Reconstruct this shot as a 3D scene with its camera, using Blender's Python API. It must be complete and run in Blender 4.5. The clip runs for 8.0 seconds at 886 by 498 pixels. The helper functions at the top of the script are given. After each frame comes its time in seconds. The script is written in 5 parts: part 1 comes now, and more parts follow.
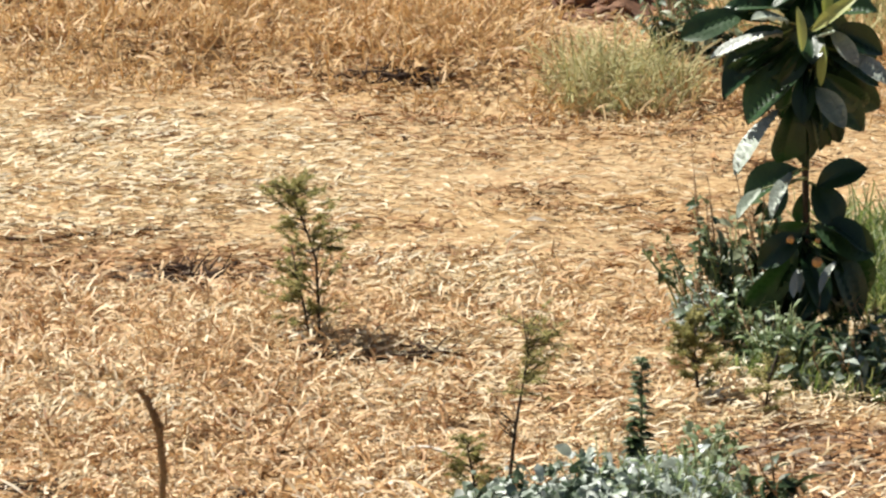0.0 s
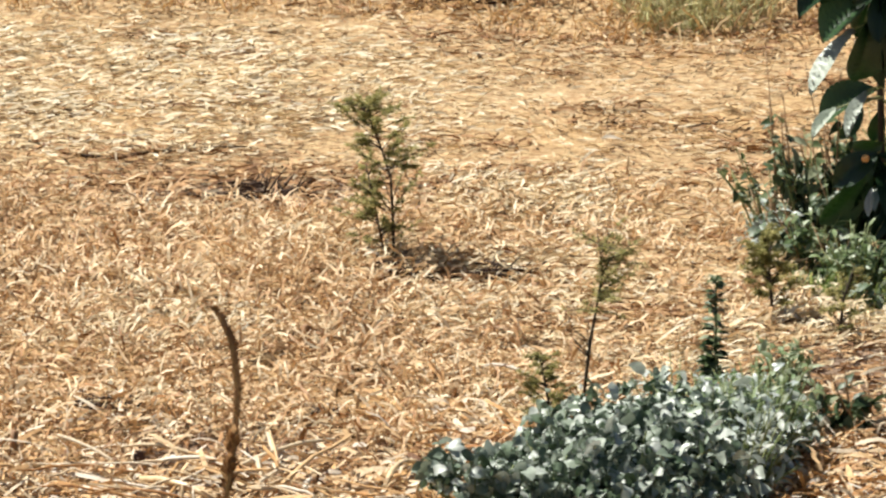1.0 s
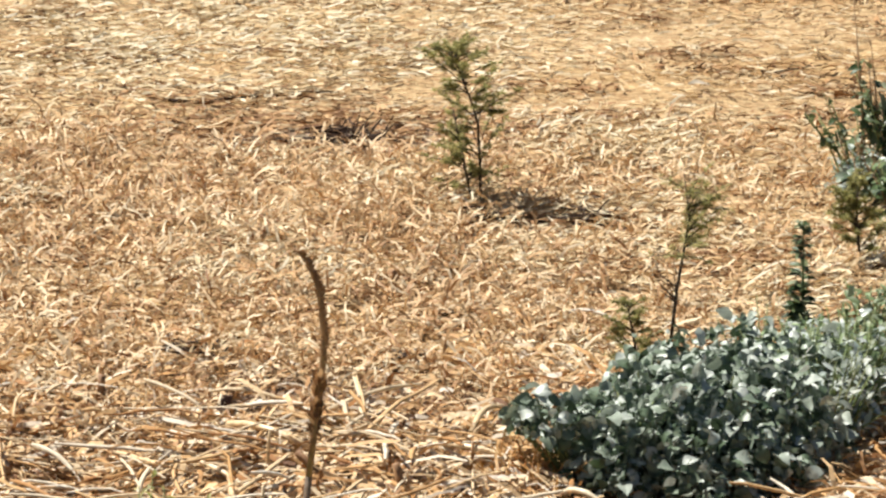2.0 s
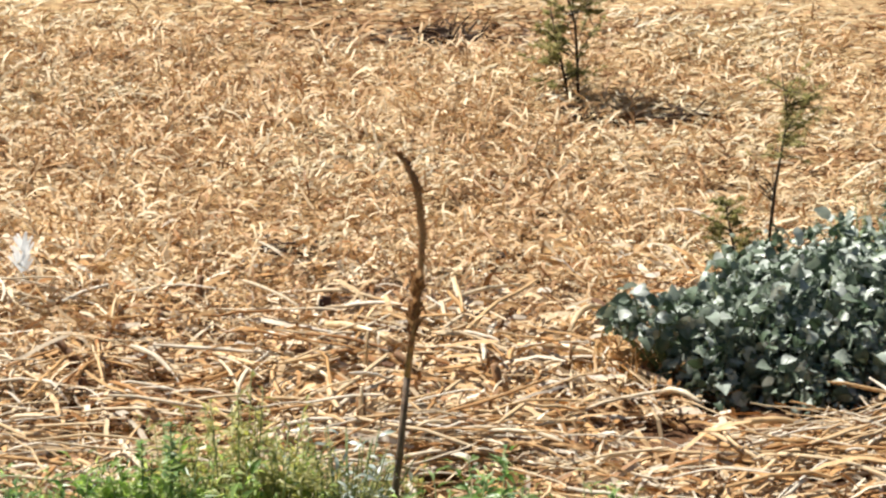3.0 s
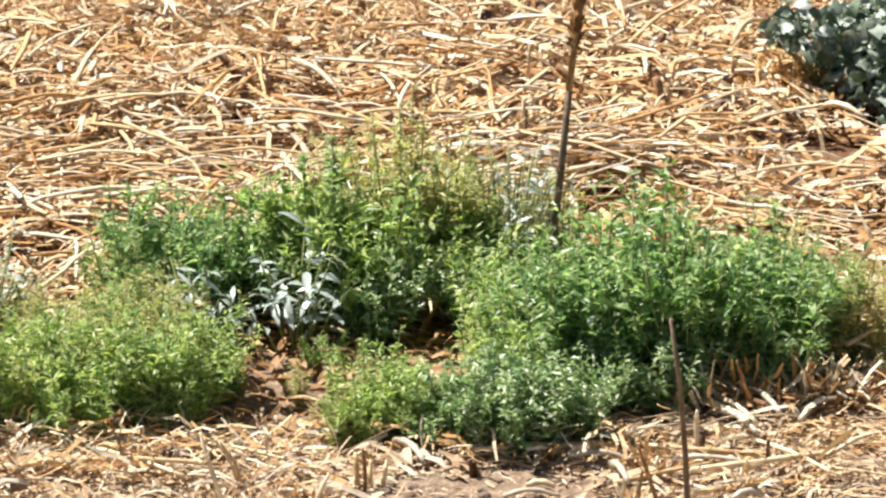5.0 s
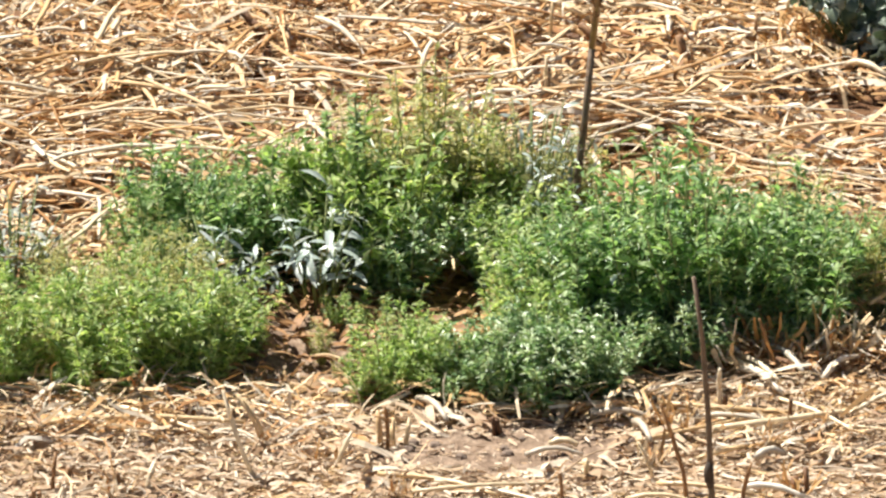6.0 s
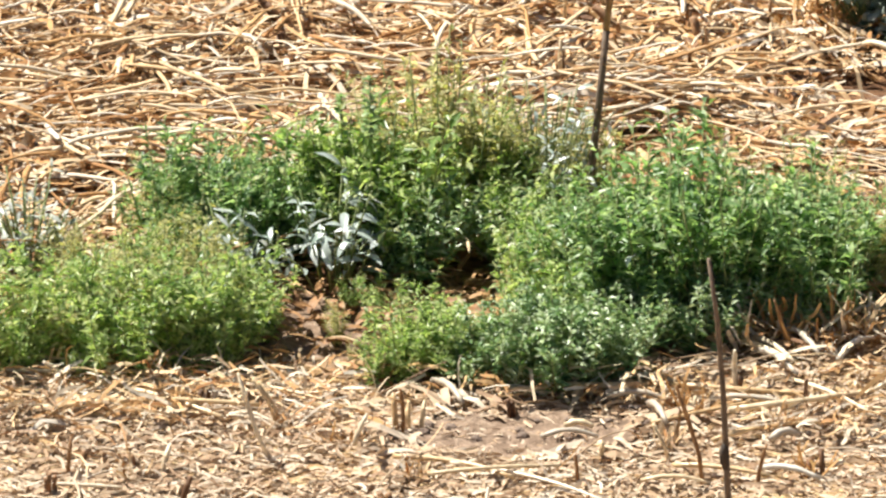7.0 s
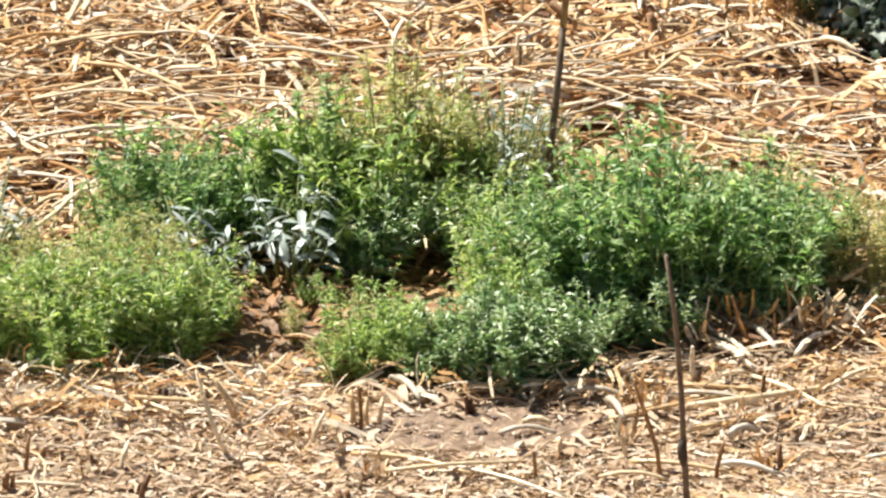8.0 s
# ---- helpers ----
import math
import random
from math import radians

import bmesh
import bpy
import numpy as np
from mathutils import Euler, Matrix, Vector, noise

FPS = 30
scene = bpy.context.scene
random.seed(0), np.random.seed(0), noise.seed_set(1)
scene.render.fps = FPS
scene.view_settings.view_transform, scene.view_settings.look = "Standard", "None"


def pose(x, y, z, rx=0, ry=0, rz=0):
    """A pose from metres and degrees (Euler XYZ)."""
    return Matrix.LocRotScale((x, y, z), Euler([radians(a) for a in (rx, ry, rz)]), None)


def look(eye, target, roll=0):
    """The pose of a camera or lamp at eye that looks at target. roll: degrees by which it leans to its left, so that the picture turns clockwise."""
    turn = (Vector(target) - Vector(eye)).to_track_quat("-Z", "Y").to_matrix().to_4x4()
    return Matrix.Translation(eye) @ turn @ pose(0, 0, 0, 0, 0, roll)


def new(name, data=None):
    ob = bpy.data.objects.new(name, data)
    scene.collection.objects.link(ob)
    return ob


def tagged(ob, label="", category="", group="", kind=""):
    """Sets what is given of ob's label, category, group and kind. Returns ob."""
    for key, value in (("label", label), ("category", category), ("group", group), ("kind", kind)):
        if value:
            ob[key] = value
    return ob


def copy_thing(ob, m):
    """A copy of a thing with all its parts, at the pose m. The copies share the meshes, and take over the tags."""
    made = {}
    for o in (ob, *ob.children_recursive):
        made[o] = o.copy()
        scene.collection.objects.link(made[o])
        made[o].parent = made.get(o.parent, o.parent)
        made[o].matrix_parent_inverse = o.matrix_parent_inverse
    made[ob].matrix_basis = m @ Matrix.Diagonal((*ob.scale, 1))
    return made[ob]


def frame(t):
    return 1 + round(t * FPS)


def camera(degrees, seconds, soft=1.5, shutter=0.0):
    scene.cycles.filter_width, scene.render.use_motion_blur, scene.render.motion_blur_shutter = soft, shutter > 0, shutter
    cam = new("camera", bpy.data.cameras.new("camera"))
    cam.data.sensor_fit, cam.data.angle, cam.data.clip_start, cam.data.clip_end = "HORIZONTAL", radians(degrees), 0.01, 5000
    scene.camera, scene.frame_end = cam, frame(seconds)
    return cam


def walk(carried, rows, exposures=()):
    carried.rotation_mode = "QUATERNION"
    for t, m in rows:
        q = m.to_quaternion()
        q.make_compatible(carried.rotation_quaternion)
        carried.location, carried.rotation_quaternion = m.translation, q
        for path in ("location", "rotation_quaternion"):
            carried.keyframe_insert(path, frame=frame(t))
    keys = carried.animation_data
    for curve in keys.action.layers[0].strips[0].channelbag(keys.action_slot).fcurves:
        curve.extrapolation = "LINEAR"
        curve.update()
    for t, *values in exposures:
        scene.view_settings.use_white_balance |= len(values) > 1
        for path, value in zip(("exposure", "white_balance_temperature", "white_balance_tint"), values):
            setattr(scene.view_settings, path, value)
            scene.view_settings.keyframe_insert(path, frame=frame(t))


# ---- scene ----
cam = camera(9.0, 8.0, soft=2.5)
EYE = 3.23
# seconds, tilt, lean, turn: the camera is held in one place and turned by hand
ROWS = [
    (0.0, 77.2428, -0.745, -3.0112), (0.3, 76.9235, -0.799, -2.8981), (0.5, 76.7422, -0.7945, -2.7097),
    (1.0, 76.3972, -0.7079, -2.2403), (1.5, 76.2376, -0.6361, -1.8339), (1.7, 76.1107, -0.6376, -1.6379),
    (2.8, 74.9783, -0.18, -0.6558), (3.0, 74.8096, -0.1361, -0.4471), (3.5, 74.0, 0.0, 0.0),
    (3.8, 73.5074, 0.114, 0.3394), (4.0, 73.3919, 0.2337, 0.609), (4.2, 73.0612, 0.2436, 0.8078),
    (4.5, 72.4131, 0.1749, 1.0367), (5.0, 71.8955, 0.3034, 1.1395), (5.2, 71.8212, 0.3136, 1.2283),
    (6.3, 71.3158, 0.371, 1.376), (6.5, 71.2473, 0.4127, 1.3503), (7.0, 71.2894, 0.5518, 1.4594),
    (7.5, 71.4378, 0.652, 1.5459), (7.8, 71.4117, 0.6143, 1.2782), (8.0, 71.2537, 0.5801, 0.9928),
]
walk(cam, [(t, pose(0, 0, EYE, rx, ry, rz)) for t, rx, ry, rz in ROWS],
     [(0.0, 0.95), (0.5, 0.98), (1.5, 0.94), (3.0, 0.97), (3.5, 1.0), (4.0, 1.16), (4.5, 1.14), (5.0, 1.33), (8.0, 1.31)])

# ---- light: high sun to the left and beyond the field, clear sky ----
SUN_TO = Vector((-0.50, 0.36, 0.95)).normalized()
sun_data = bpy.data.lights.new("sun", "SUN")
sun_data.energy, sun_data.angle, sun_data.color = 4.6, radians(0.53), (1.0, 0.965, 0.885)
sun = new("sun", sun_data)
sun.matrix_world = look(SUN_TO * 30, (0, 0, 0))
world = bpy.data.worlds.new("sky")
scene.world = world
world.use_nodes = True
sky = world.node_tree.nodes.new("ShaderNodeTexSky")
sky.sky_type, sky.sun_disc = "NISHITA", False
sky.sun_elevation = math.asin(SUN_TO.z)
sky.sun_rotation = math.atan2(SUN_TO.x, SUN_TO.y)
back = world.node_tree.nodes["Background"]
back.inputs["Strength"].default_value = 0.033
world.node_tree.links.new(sky.outputs[0], back.inputs["Color"])

# ---- materials ----


def material(name, colours, rough=0.6, source="island", thin=0.0, spec=0.4, grain=60.0, depth=0.25, bump=0.0, stretch=(1, 1, 1), thin_colour=None):
    """A surface whose colour runs over the ramp from piece to piece, with a finer grain on each."""
    m = bpy.data.materials.new(name)
    m.use_nodes = True
    tree = m.node_tree
    n, l = tree.nodes, tree.links
    bsdf, out = n["Principled BSDF"], n["Material Output"]
    ramp = n.new("ShaderNodeValToRGB")
    els = ramp.color_ramp.elements
    while len(els) < len(colours):
        els.new(0.5)
    for i, c in enumerate(colours):
        els[i].position = i / max(1, len(colours) - 1)
        els[i].color = (*c, 1)
    coord = n.new("ShaderNodeTexCoord")
    mapping = n.new("ShaderNodeMapping")
    mapping.inputs["Scale"].default_value = stretch
    l.new(coord.outputs["Object"], mapping.inputs["Vector"])
    noise_node = n.new("ShaderNodeTexNoise")
    noise_node.inputs["Scale"].default_value = grain
    noise_node.inputs["Detail"].default_value = 3
    l.new(mapping.outputs[0], noise_node.inputs["Vector"])
    if source == "island":
        geo = n.new("ShaderNodeNewGeometry")
        l.new(geo.outputs["Random Per Island"], ramp.inputs[0])
    elif source == "object":
        info = n.new("ShaderNodeObjectInfo")
        l.new(info.outputs["Random"], ramp.inputs[0])
    else:
        big = n.new("ShaderNodeTexNoise")
        big.inputs["Scale"].default_value = grain * 0.2
        l.new(mapping.outputs[0], big.inputs["Vector"])
        l.new(big.outputs[0], ramp.inputs[0])
    span = n.new("ShaderNodeMapRange")
    span.inputs["From Min"].default_value, span.inputs["From Max"].default_value = 0.25, 0.75
    span.inputs["To Min"].default_value, span.inputs["To Max"].default_value = 1 - depth, 1 + depth * 0.4
    l.new(noise_node.outputs[0], span.inputs["Value"])
    mix = n.new("ShaderNodeVectorMath")
    mix.operation = "MULTIPLY"
    l.new(ramp.outputs[0], mix.inputs[0])
    l.new(span.outputs[0], mix.inputs[1])
    l.new(mix.outputs[0], bsdf.inputs["Base Color"])
    bsdf.inputs["Roughness"].default_value = rough
    bsdf.inputs["Specular IOR Level"].default_value = spec
    if bump:
        b = n.new("ShaderNodeBump")
        b.inputs["Strength"].default_value, b.inputs["Distance"].default_value = bump, 0.004
        l.new(noise_node.outputs[0], b.inputs["Height"])
        l.new(b.outputs[0], bsdf.inputs["Normal"])
    if thin:
        tr = n.new("ShaderNodeBsdfTranslucent")
        if thin_colour:
            tint = n.new("ShaderNodeVectorMath")
            tint.operation = "MULTIPLY"
            tint.inputs[1].default_value = thin_colour
            l.new(mix.outputs[0], tint.inputs[0])
            l.new(tint.outputs[0], tr.inputs["Color"])
        else:
            l.new(mix.outputs[0], tr.inputs["Color"])
        blend = n.new("ShaderNodeMixShader")
        blend.inputs[0].default_value = thin
        l.new(bsdf.outputs[0], blend.inputs[1])
        l.new(tr.outputs[0], blend.inputs[2])
        l.new(blend.outputs[0], out.inputs["Surface"])
    return m


STRAW = material("pale_straw", [(0.34, 0.16, 0.06), (0.52, 0.30, 0.125), (0.65, 0.44, 0.235), (0.69, 0.52, 0.32), (0.70, 0.58, 0.42), (0.72, 0.64, 0.53)], 0.6, thin=0.03, grain=90, spec=0.12)
CHAFF = material("bleached_chaff", [(0.40, 0.25, 0.125), (0.50, 0.345, 0.18), (0.58, 0.43, 0.24), (0.64, 0.50, 0.31), (0.71, 0.60, 0.42)], 0.7, thin=0.1, grain=60, spec=0.2)
BLEACHED = material("bleached_mat", [(0.52, 0.38, 0.205), (0.66, 0.52, 0.31), (0.74, 0.625, 0.42), (0.80, 0.72, 0.55)], 0.65, thin=0.1, grain=60, spec=0.25)
TANGLE = material("golden_dry_grass", [(0.31, 0.155, 0.062), (0.51, 0.305, 0.14), (0.64, 0.43, 0.225), (0.73, 0.55, 0.335), (0.81, 0.68, 0.47)], 0.6, thin=0.12, grain=60, spec=0.3)
NEAR_CHAFF = material("pale_broken_chaff", [(0.34, 0.21, 0.12), (0.47, 0.325, 0.20), (0.58, 0.44, 0.30), (0.71, 0.60, 0.465)], 0.65, thin=0.1, grain=60, spec=0.25)
TALL = material("tall_dry_grass", [(0.36, 0.19, 0.07), (0.54, 0.33, 0.13), (0.67, 0.45, 0.21), (0.78, 0.58, 0.32)], 0.55, thin=0.25, grain=50)
STALK = material("stiff_straw_stalk", [(0.56, 0.36, 0.17), (0.70, 0.50, 0.27), (0.76, 0.60, 0.38), (0.80, 0.71, 0.55)], 0.4, "object", grain=70, depth=0.35, bump=0.3, spec=0.5)
STUB = material("brown_stubble", [(0.11, 0.05, 0.022), (0.21, 0.10, 0.042), (0.32, 0.17, 0.075)], 0.6, "object", grain=90, depth=0.5, bump=0.4)
TWIG = material("dark_twig", [(0.022, 0.013, 0.009), (0.05, 0.03, 0.02), (0.14, 0.09, 0.065)], 0.8, grain=80, bump=0.4, spec=0.15)
BARK = material("brown_bark", [(0.04, 0.028, 0.019), (0.085, 0.06, 0.042)], 0.8, "noise", grain=60, depth=0.5, bump=0.6)
STICK = material("grey_brown_stick", [(0.11, 0.075, 0.05), (0.22, 0.155, 0.105)], 0.75, "noise", grain=60, depth=0.5, bump=0.5)
SEED = material("brown_seed_head", [(0.24, 0.12, 0.05), (0.38, 0.21, 0.095), (0.53, 0.33, 0.165)], 0.75, grain=150, depth=0.4, thin=0.4)
WEED = material("bright_weed_leaf", [(0.10, 0.18, 0.05), (0.30, 0.43, 0.13), (0.50, 0.59, 0.24), (0.68, 0.70, 0.38)], 0.38, thin=0.5, grain=40, spec=0.45, thin_colour=(1.1, 1.2, 0.65))
WEED_DUSK = material("dusky_weed_leaf", [(0.06, 0.13, 0.04), (0.18, 0.30, 0.105), (0.36, 0.47, 0.22), (0.62, 0.68, 0.48)], 0.38, thin=0.3, grain=40, spec=0.5, thin_colour=(1.1, 1.2, 0.7))
WEED_DEEP = material("deep_green_weed_leaf", [(0.055, 0.125, 0.04), (0.18, 0.31, 0.11), (0.37, 0.51, 0.23), (0.58, 0.67, 0.38)], 0.38, thin=0.5, grain=40, spec=0.45, thin_colour=(1.1, 1.2, 0.7))
OLIVE = material("olive_weed_leaf", [(0.31, 0.34, 0.12), (0.50, 0.48, 0.20), (0.69, 0.62, 0.36)], 0.5, thin=0.45, grain=40, thin_colour=(1.1, 1.1, 0.65))
FEATHERY = material("feathery_weed_leaf", [(0.22, 0.22, 0.075), (0.36, 0.34, 0.13), (0.54, 0.49, 0.23)], 0.65, thin=0.55, grain=40, spec=0.15)
WEED_STEM = material("weed_stem", [(0.16, 0.22, 0.07), (0.26, 0.27, 0.11)], 0.6, "object", grain=60)
SILVER = material("silver_green_leaf", [(0.05, 0.085, 0.04), (0.13, 0.18, 0.11), (0.26, 0.315, 0.235), (0.41, 0.46, 0.39), (0.54, 0.58, 0.52)], 0.44, thin=0.18, grain=45, depth=0.4, spec=0.5, bump=0.4)
SILVER_LEAF = material("silver_green_single_leaf", [(0.05, 0.085, 0.04), (0.13, 0.18, 0.11), (0.26, 0.315, 0.235), (0.41, 0.46, 0.39), (0.54, 0.58, 0.52)], 0.44, "object", thin=0.18, grain=45, depth=0.4, spec=0.5, bump=0.4)
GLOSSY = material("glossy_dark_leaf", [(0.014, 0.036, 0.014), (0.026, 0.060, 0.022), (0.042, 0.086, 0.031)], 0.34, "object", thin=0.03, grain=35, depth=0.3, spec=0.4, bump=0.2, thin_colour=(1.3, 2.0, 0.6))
# paler copy of the glossy leaf, with the sun's sheen put into its colour
SHEEN = material("pale_sheen_leaf", [(0.34, 0.40, 0.31), (0.48, 0.53, 0.45), (0.60, 0.63, 0.57)], 0.45, "object", thin=0.15, grain=40, depth=0.5, spec=0.7, bump=0.2)
YOUNG_LEAF = material("young_yellow_green_leaf", [(0.33, 0.40, 0.10), (0.48, 0.52, 0.22)], 0.4, "object", thin=0.3, grain=35, thin_colour=(1.2, 1.15, 0.6))
GREY_WEED = material("grey_green_leaf", [(0.24, 0.29, 0.22), (0.42, 0.46, 0.39), (0.62, 0.64, 0.58)], 0.45, thin=0.3, grain=50)
GRASS = material("fresh_green_grass", [(0.08, 0.13, 0.045), (0.17, 0.24, 0.09), (0.30, 0.36, 0.17), (0.50, 0.50, 0.29)], 0.5, thin=0.35, grain=30, thin_colour=(1.1, 1.1, 0.65))
WHITISH = material("whitish_weed_leaf", [(0.30, 0.38, 0.32), (0.50, 0.56, 0.51), (0.72, 0.75, 0.72)], 0.4, thin=0.2, grain=50, spec=0.7)
WISP = material("pale_green_wisp", [(0.34, 0.34, 0.14), (0.48, 0.45, 0.21), (0.63, 0.55, 0.30)], 0.7, thin=0.25, grain=30)
ROTTEN = material("weathered_brown_straw", [(0.14, 0.064, 0.027), (0.27, 0.135, 0.056), (0.42, 0.23, 0.10), (0.54, 0.34, 0.165)], 0.65, grain=60, spec=0.25)
BROWN_LITTER = material("brown_dead_grass", [(0.17, 0.078, 0.032), (0.30, 0.155, 0.065), (0.43, 0.245, 0.11), (0.55, 0.35, 0.175)], 0.7, grain=60, spec=0.2)
SCRAP = material("dark_leaf_scrap", [(0.14, 0.08, 0.038), (0.24, 0.145, 0.07), (0.36, 0.235, 0.12)], 0.7, grain=60, spec=0.2)
RUST = material("rusty_dry_leaf", [(0.17, 0.075, 0.028), (0.33, 0.165, 0.065), (0.54, 0.33, 0.155)], 0.6, thin=0.2, grain=50)
WHITE = material("white_plume", [(0.78, 0.78, 0.76), (0.88, 0.88, 0.87)], 0.6, thin=0.5, grain=50, depth=0.1)
FRUIT = material("orange_fruit_skin", [(0.60, 0.28, 0.08), (0.66, 0.36, 0.14)], 0.45, "noise", grain=60)
STONE = material("grey_brown_stone", [(0.06, 0.055, 0.05), (0.14, 0.125, 0.11)], 0.8, "noise", grain=30, depth=0.5, bump=0.8)
CLOD_EARTH = material("dark_red_earth", [(0.07, 0.03, 0.018), (0.16, 0.075, 0.04), (0.26, 0.14, 0.08)], 0.9, "noise", grain=40, depth=0.5, bump=0.9)
CLOD = material("dark_red_clod", [(0.10, 0.045, 0.025), (0.20, 0.10, 0.055), (0.30, 0.16, 0.09)], 0.9, grain=40, depth=0.5, bump=0.8)

WEED_DARK = material("dark_weed_leaf", [(0.03, 0.055, 0.02), (0.065, 0.105, 0.04), (0.15, 0.19, 0.085), (0.36, 0.38, 0.25)], 0.45, thin=0.2, grain=40, spec=0.35)
WEED_LIGHT = material("light_green_leaf", [(0.11, 0.18, 0.07), (0.26, 0.34, 0.17), (0.46, 0.52, 0.36)], 0.42, thin=0.3, grain=40)
STEM_DRY = material("dry_brown_stem", [(0.26, 0.15, 0.07), (0.42, 0.26, 0.13)], 0.6, "object", grain=70, depth=0.4, bump=0.3)
WHITE_HUSK = material("whitish_husk", [(0.46, 0.38, 0.28), (0.62, 0.56, 0.47)], 0.5, "object", grain=50, depth=0.2)
RUSTY = material("orange_dry_grass", [(0.44, 0.22, 0.07), (0.60, 0.34, 0.13), (0.72, 0.48, 0.22)], 0.55, thin=0.2, grain=60)
SOIL_LUMP = material("dry_soil_lump", [(0.15, 0.10, 0.072), (0.25, 0.185, 0.14)], 0.9, "noise", grain=80, depth=0.4, bump=0.6)


def ground_material():
    m = bpy.data.materials.new("dry_soil_and_chaff")
    m.use_nodes = True
    n, l = m.node_tree.nodes, m.node_tree.links
    bsdf = n["Principled BSDF"]
    bsdf.inputs["Roughness"].default_value = 0.9
    bsdf.inputs["Specular IOR Level"].default_value = 0.2
    geo = n.new("ShaderNodeNewGeometry")

    def cloud(scale, detail, sx=1.0):
        mp = n.new("ShaderNodeMapping")
        mp.inputs["Scale"].default_value = (sx, 1, 1)
        t = n.new("ShaderNodeTexNoise")
        t.inputs["Scale"].default_value, t.inputs["Detail"].default_value = scale, detail
        l.new(geo.outputs["Position"], mp.inputs["Vector"])
        l.new(mp.outputs[0], t.inputs["Vector"])
        return t

    def ramp(source, *stops):
        r = n.new("ShaderNodeValToRGB")
        e = r.color_ramp.elements
        while len(e) < len(stops):
            e.new(0.5)
        for i, (p, c) in enumerate(stops):
            e[i].position, e[i].color = p, (*c, 1)
        l.new(source, r.inputs[0])
        return r

    def blend(first, second, factor):
        x = n.new("ShaderNodeMix")
        x.data_type = "RGBA"
        l.new(factor, x.inputs["Factor"])
        l.new(first, x.inputs["A"])
        l.new(second, x.inputs["B"])
        return x.outputs["Result"]

    def zone(name):
        t = n.new("ShaderNodeAttribute")
        t.attribute_name = name
        return t.outputs["Fac"]

    grit = cloud(45, 6).outputs[0]
    flakes = cloud(75, 6, 0.45).outputs[0]
    dry_soil = ramp(grit, (0.25, (0.09, 0.057, 0.038)), (0.5, (0.205, 0.14, 0.095)), (0.75, (0.34, 0.25, 0.18))).outputs[0]
    # darker soil colour that stands in for shade between the straws
    gap_shade = ramp(grit, (0.25, (0.04, 0.017, 0.007)), (0.5, (0.125, 0.06, 0.027)), (0.75, (0.27, 0.15, 0.07))).outputs[0]
    soil = blend(dry_soil, gap_shade, zone("gap_shade"))
    brown_chaff = ramp(flakes, (0.3, (0.12, 0.06, 0.025)), (0.45, (0.27, 0.155, 0.06)), (0.6, (0.44, 0.28, 0.12)), (0.72, (0.62, 0.44, 0.22))).outputs[0]
    pale_chaff = ramp(flakes, (0.28, (0.20, 0.108, 0.05)), (0.42, (0.35, 0.22, 0.11)), (0.58, (0.46, 0.34, 0.19)), (0.75, (0.60, 0.475, 0.295))).outputs[0]
    chaff = blend(brown_chaff, pale_chaff, zone("pale"))
    cover = n.new("ShaderNodeAttribute")
    cover.attribute_name = "litter"
    patch = cloud(9, 4)
    add = n.new("ShaderNodeMath")
    add.operation = "ADD"
    l.new(cover.outputs["Fac"], add.inputs[0])
    l.new(patch.outputs[0], add.inputs[1])
    step = n.new("ShaderNodeMapRange")
    step.inputs["From Min"].default_value, step.inputs["From Max"].default_value = 0.75, 1.15
    l.new(add.outputs[0], step.inputs["Value"])
    mix = n.new("ShaderNodeMix")
    mix.data_type = "RGBA"
    l.new(step.outputs[0], mix.inputs["Factor"])
    l.new(soil, mix.inputs["A"])
    l.new(chaff, mix.inputs["B"])
    l.new(mix.outputs["Result"], bsdf.inputs["Base Color"])
    b = n.new("ShaderNodeBump")
    b.inputs["Strength"].default_value, b.inputs["Distance"].default_value = 0.8, 0.01
    l.new(cloud(90, 5).outputs[0], b.inputs["Height"])
    l.new(b.outputs[0], bsdf.inputs["Normal"])
    return m


GROUND = ground_material()

# ---- building helpers ----


def mesh_of(name, verts, faces, mat, smooth=True):
    me = bpy.data.meshes.new(name)
    me.from_pydata([tuple(map(float, v)) for v in verts], [], [tuple(map(int, f)) for f in faces])
    me.materials.append(mat)
    if smooth:
        me.polygons.foreach_set("use_smooth", [True] * len(me.polygons))
    me.update()
    return me


def quads_mesh(name, verts, quads, mat, smooth=True):
    """A mesh of four-sided faces from arrays."""
    me = bpy.data.meshes.new(name)
    me.vertices.add(len(verts))
    me.vertices.foreach_set("co", np.asarray(verts, dtype=np.float32).ravel())
    me.loops.add(len(quads) * 4)
    me.loops.foreach_set("vertex_index", np.asarray(quads, dtype=np.int32).ravel())
    me.polygons.add(len(quads))
    me.polygons.foreach_set("loop_start", np.arange(0, len(quads) * 4, 4, dtype=np.int32))
    me.polygons.foreach_set("use_smooth", np.full(len(quads), smooth))
    me.materials.append(mat)
    me.update(calc_edges=True)
    me.validate()
    return me


def thing(name, at=(0, 0, 0), turn=0.0):
    ob = new(name)
    ob.empty_display_size = 0.05
    ob.matrix_basis = pose(*at, 0, 0, turn)
    return ob


def part(name, me, parent, label="", m=None):
    ob = new(name, me)
    ob.parent = parent
    if m is not None:
        ob.matrix_basis = m
    return tagged(ob, label)


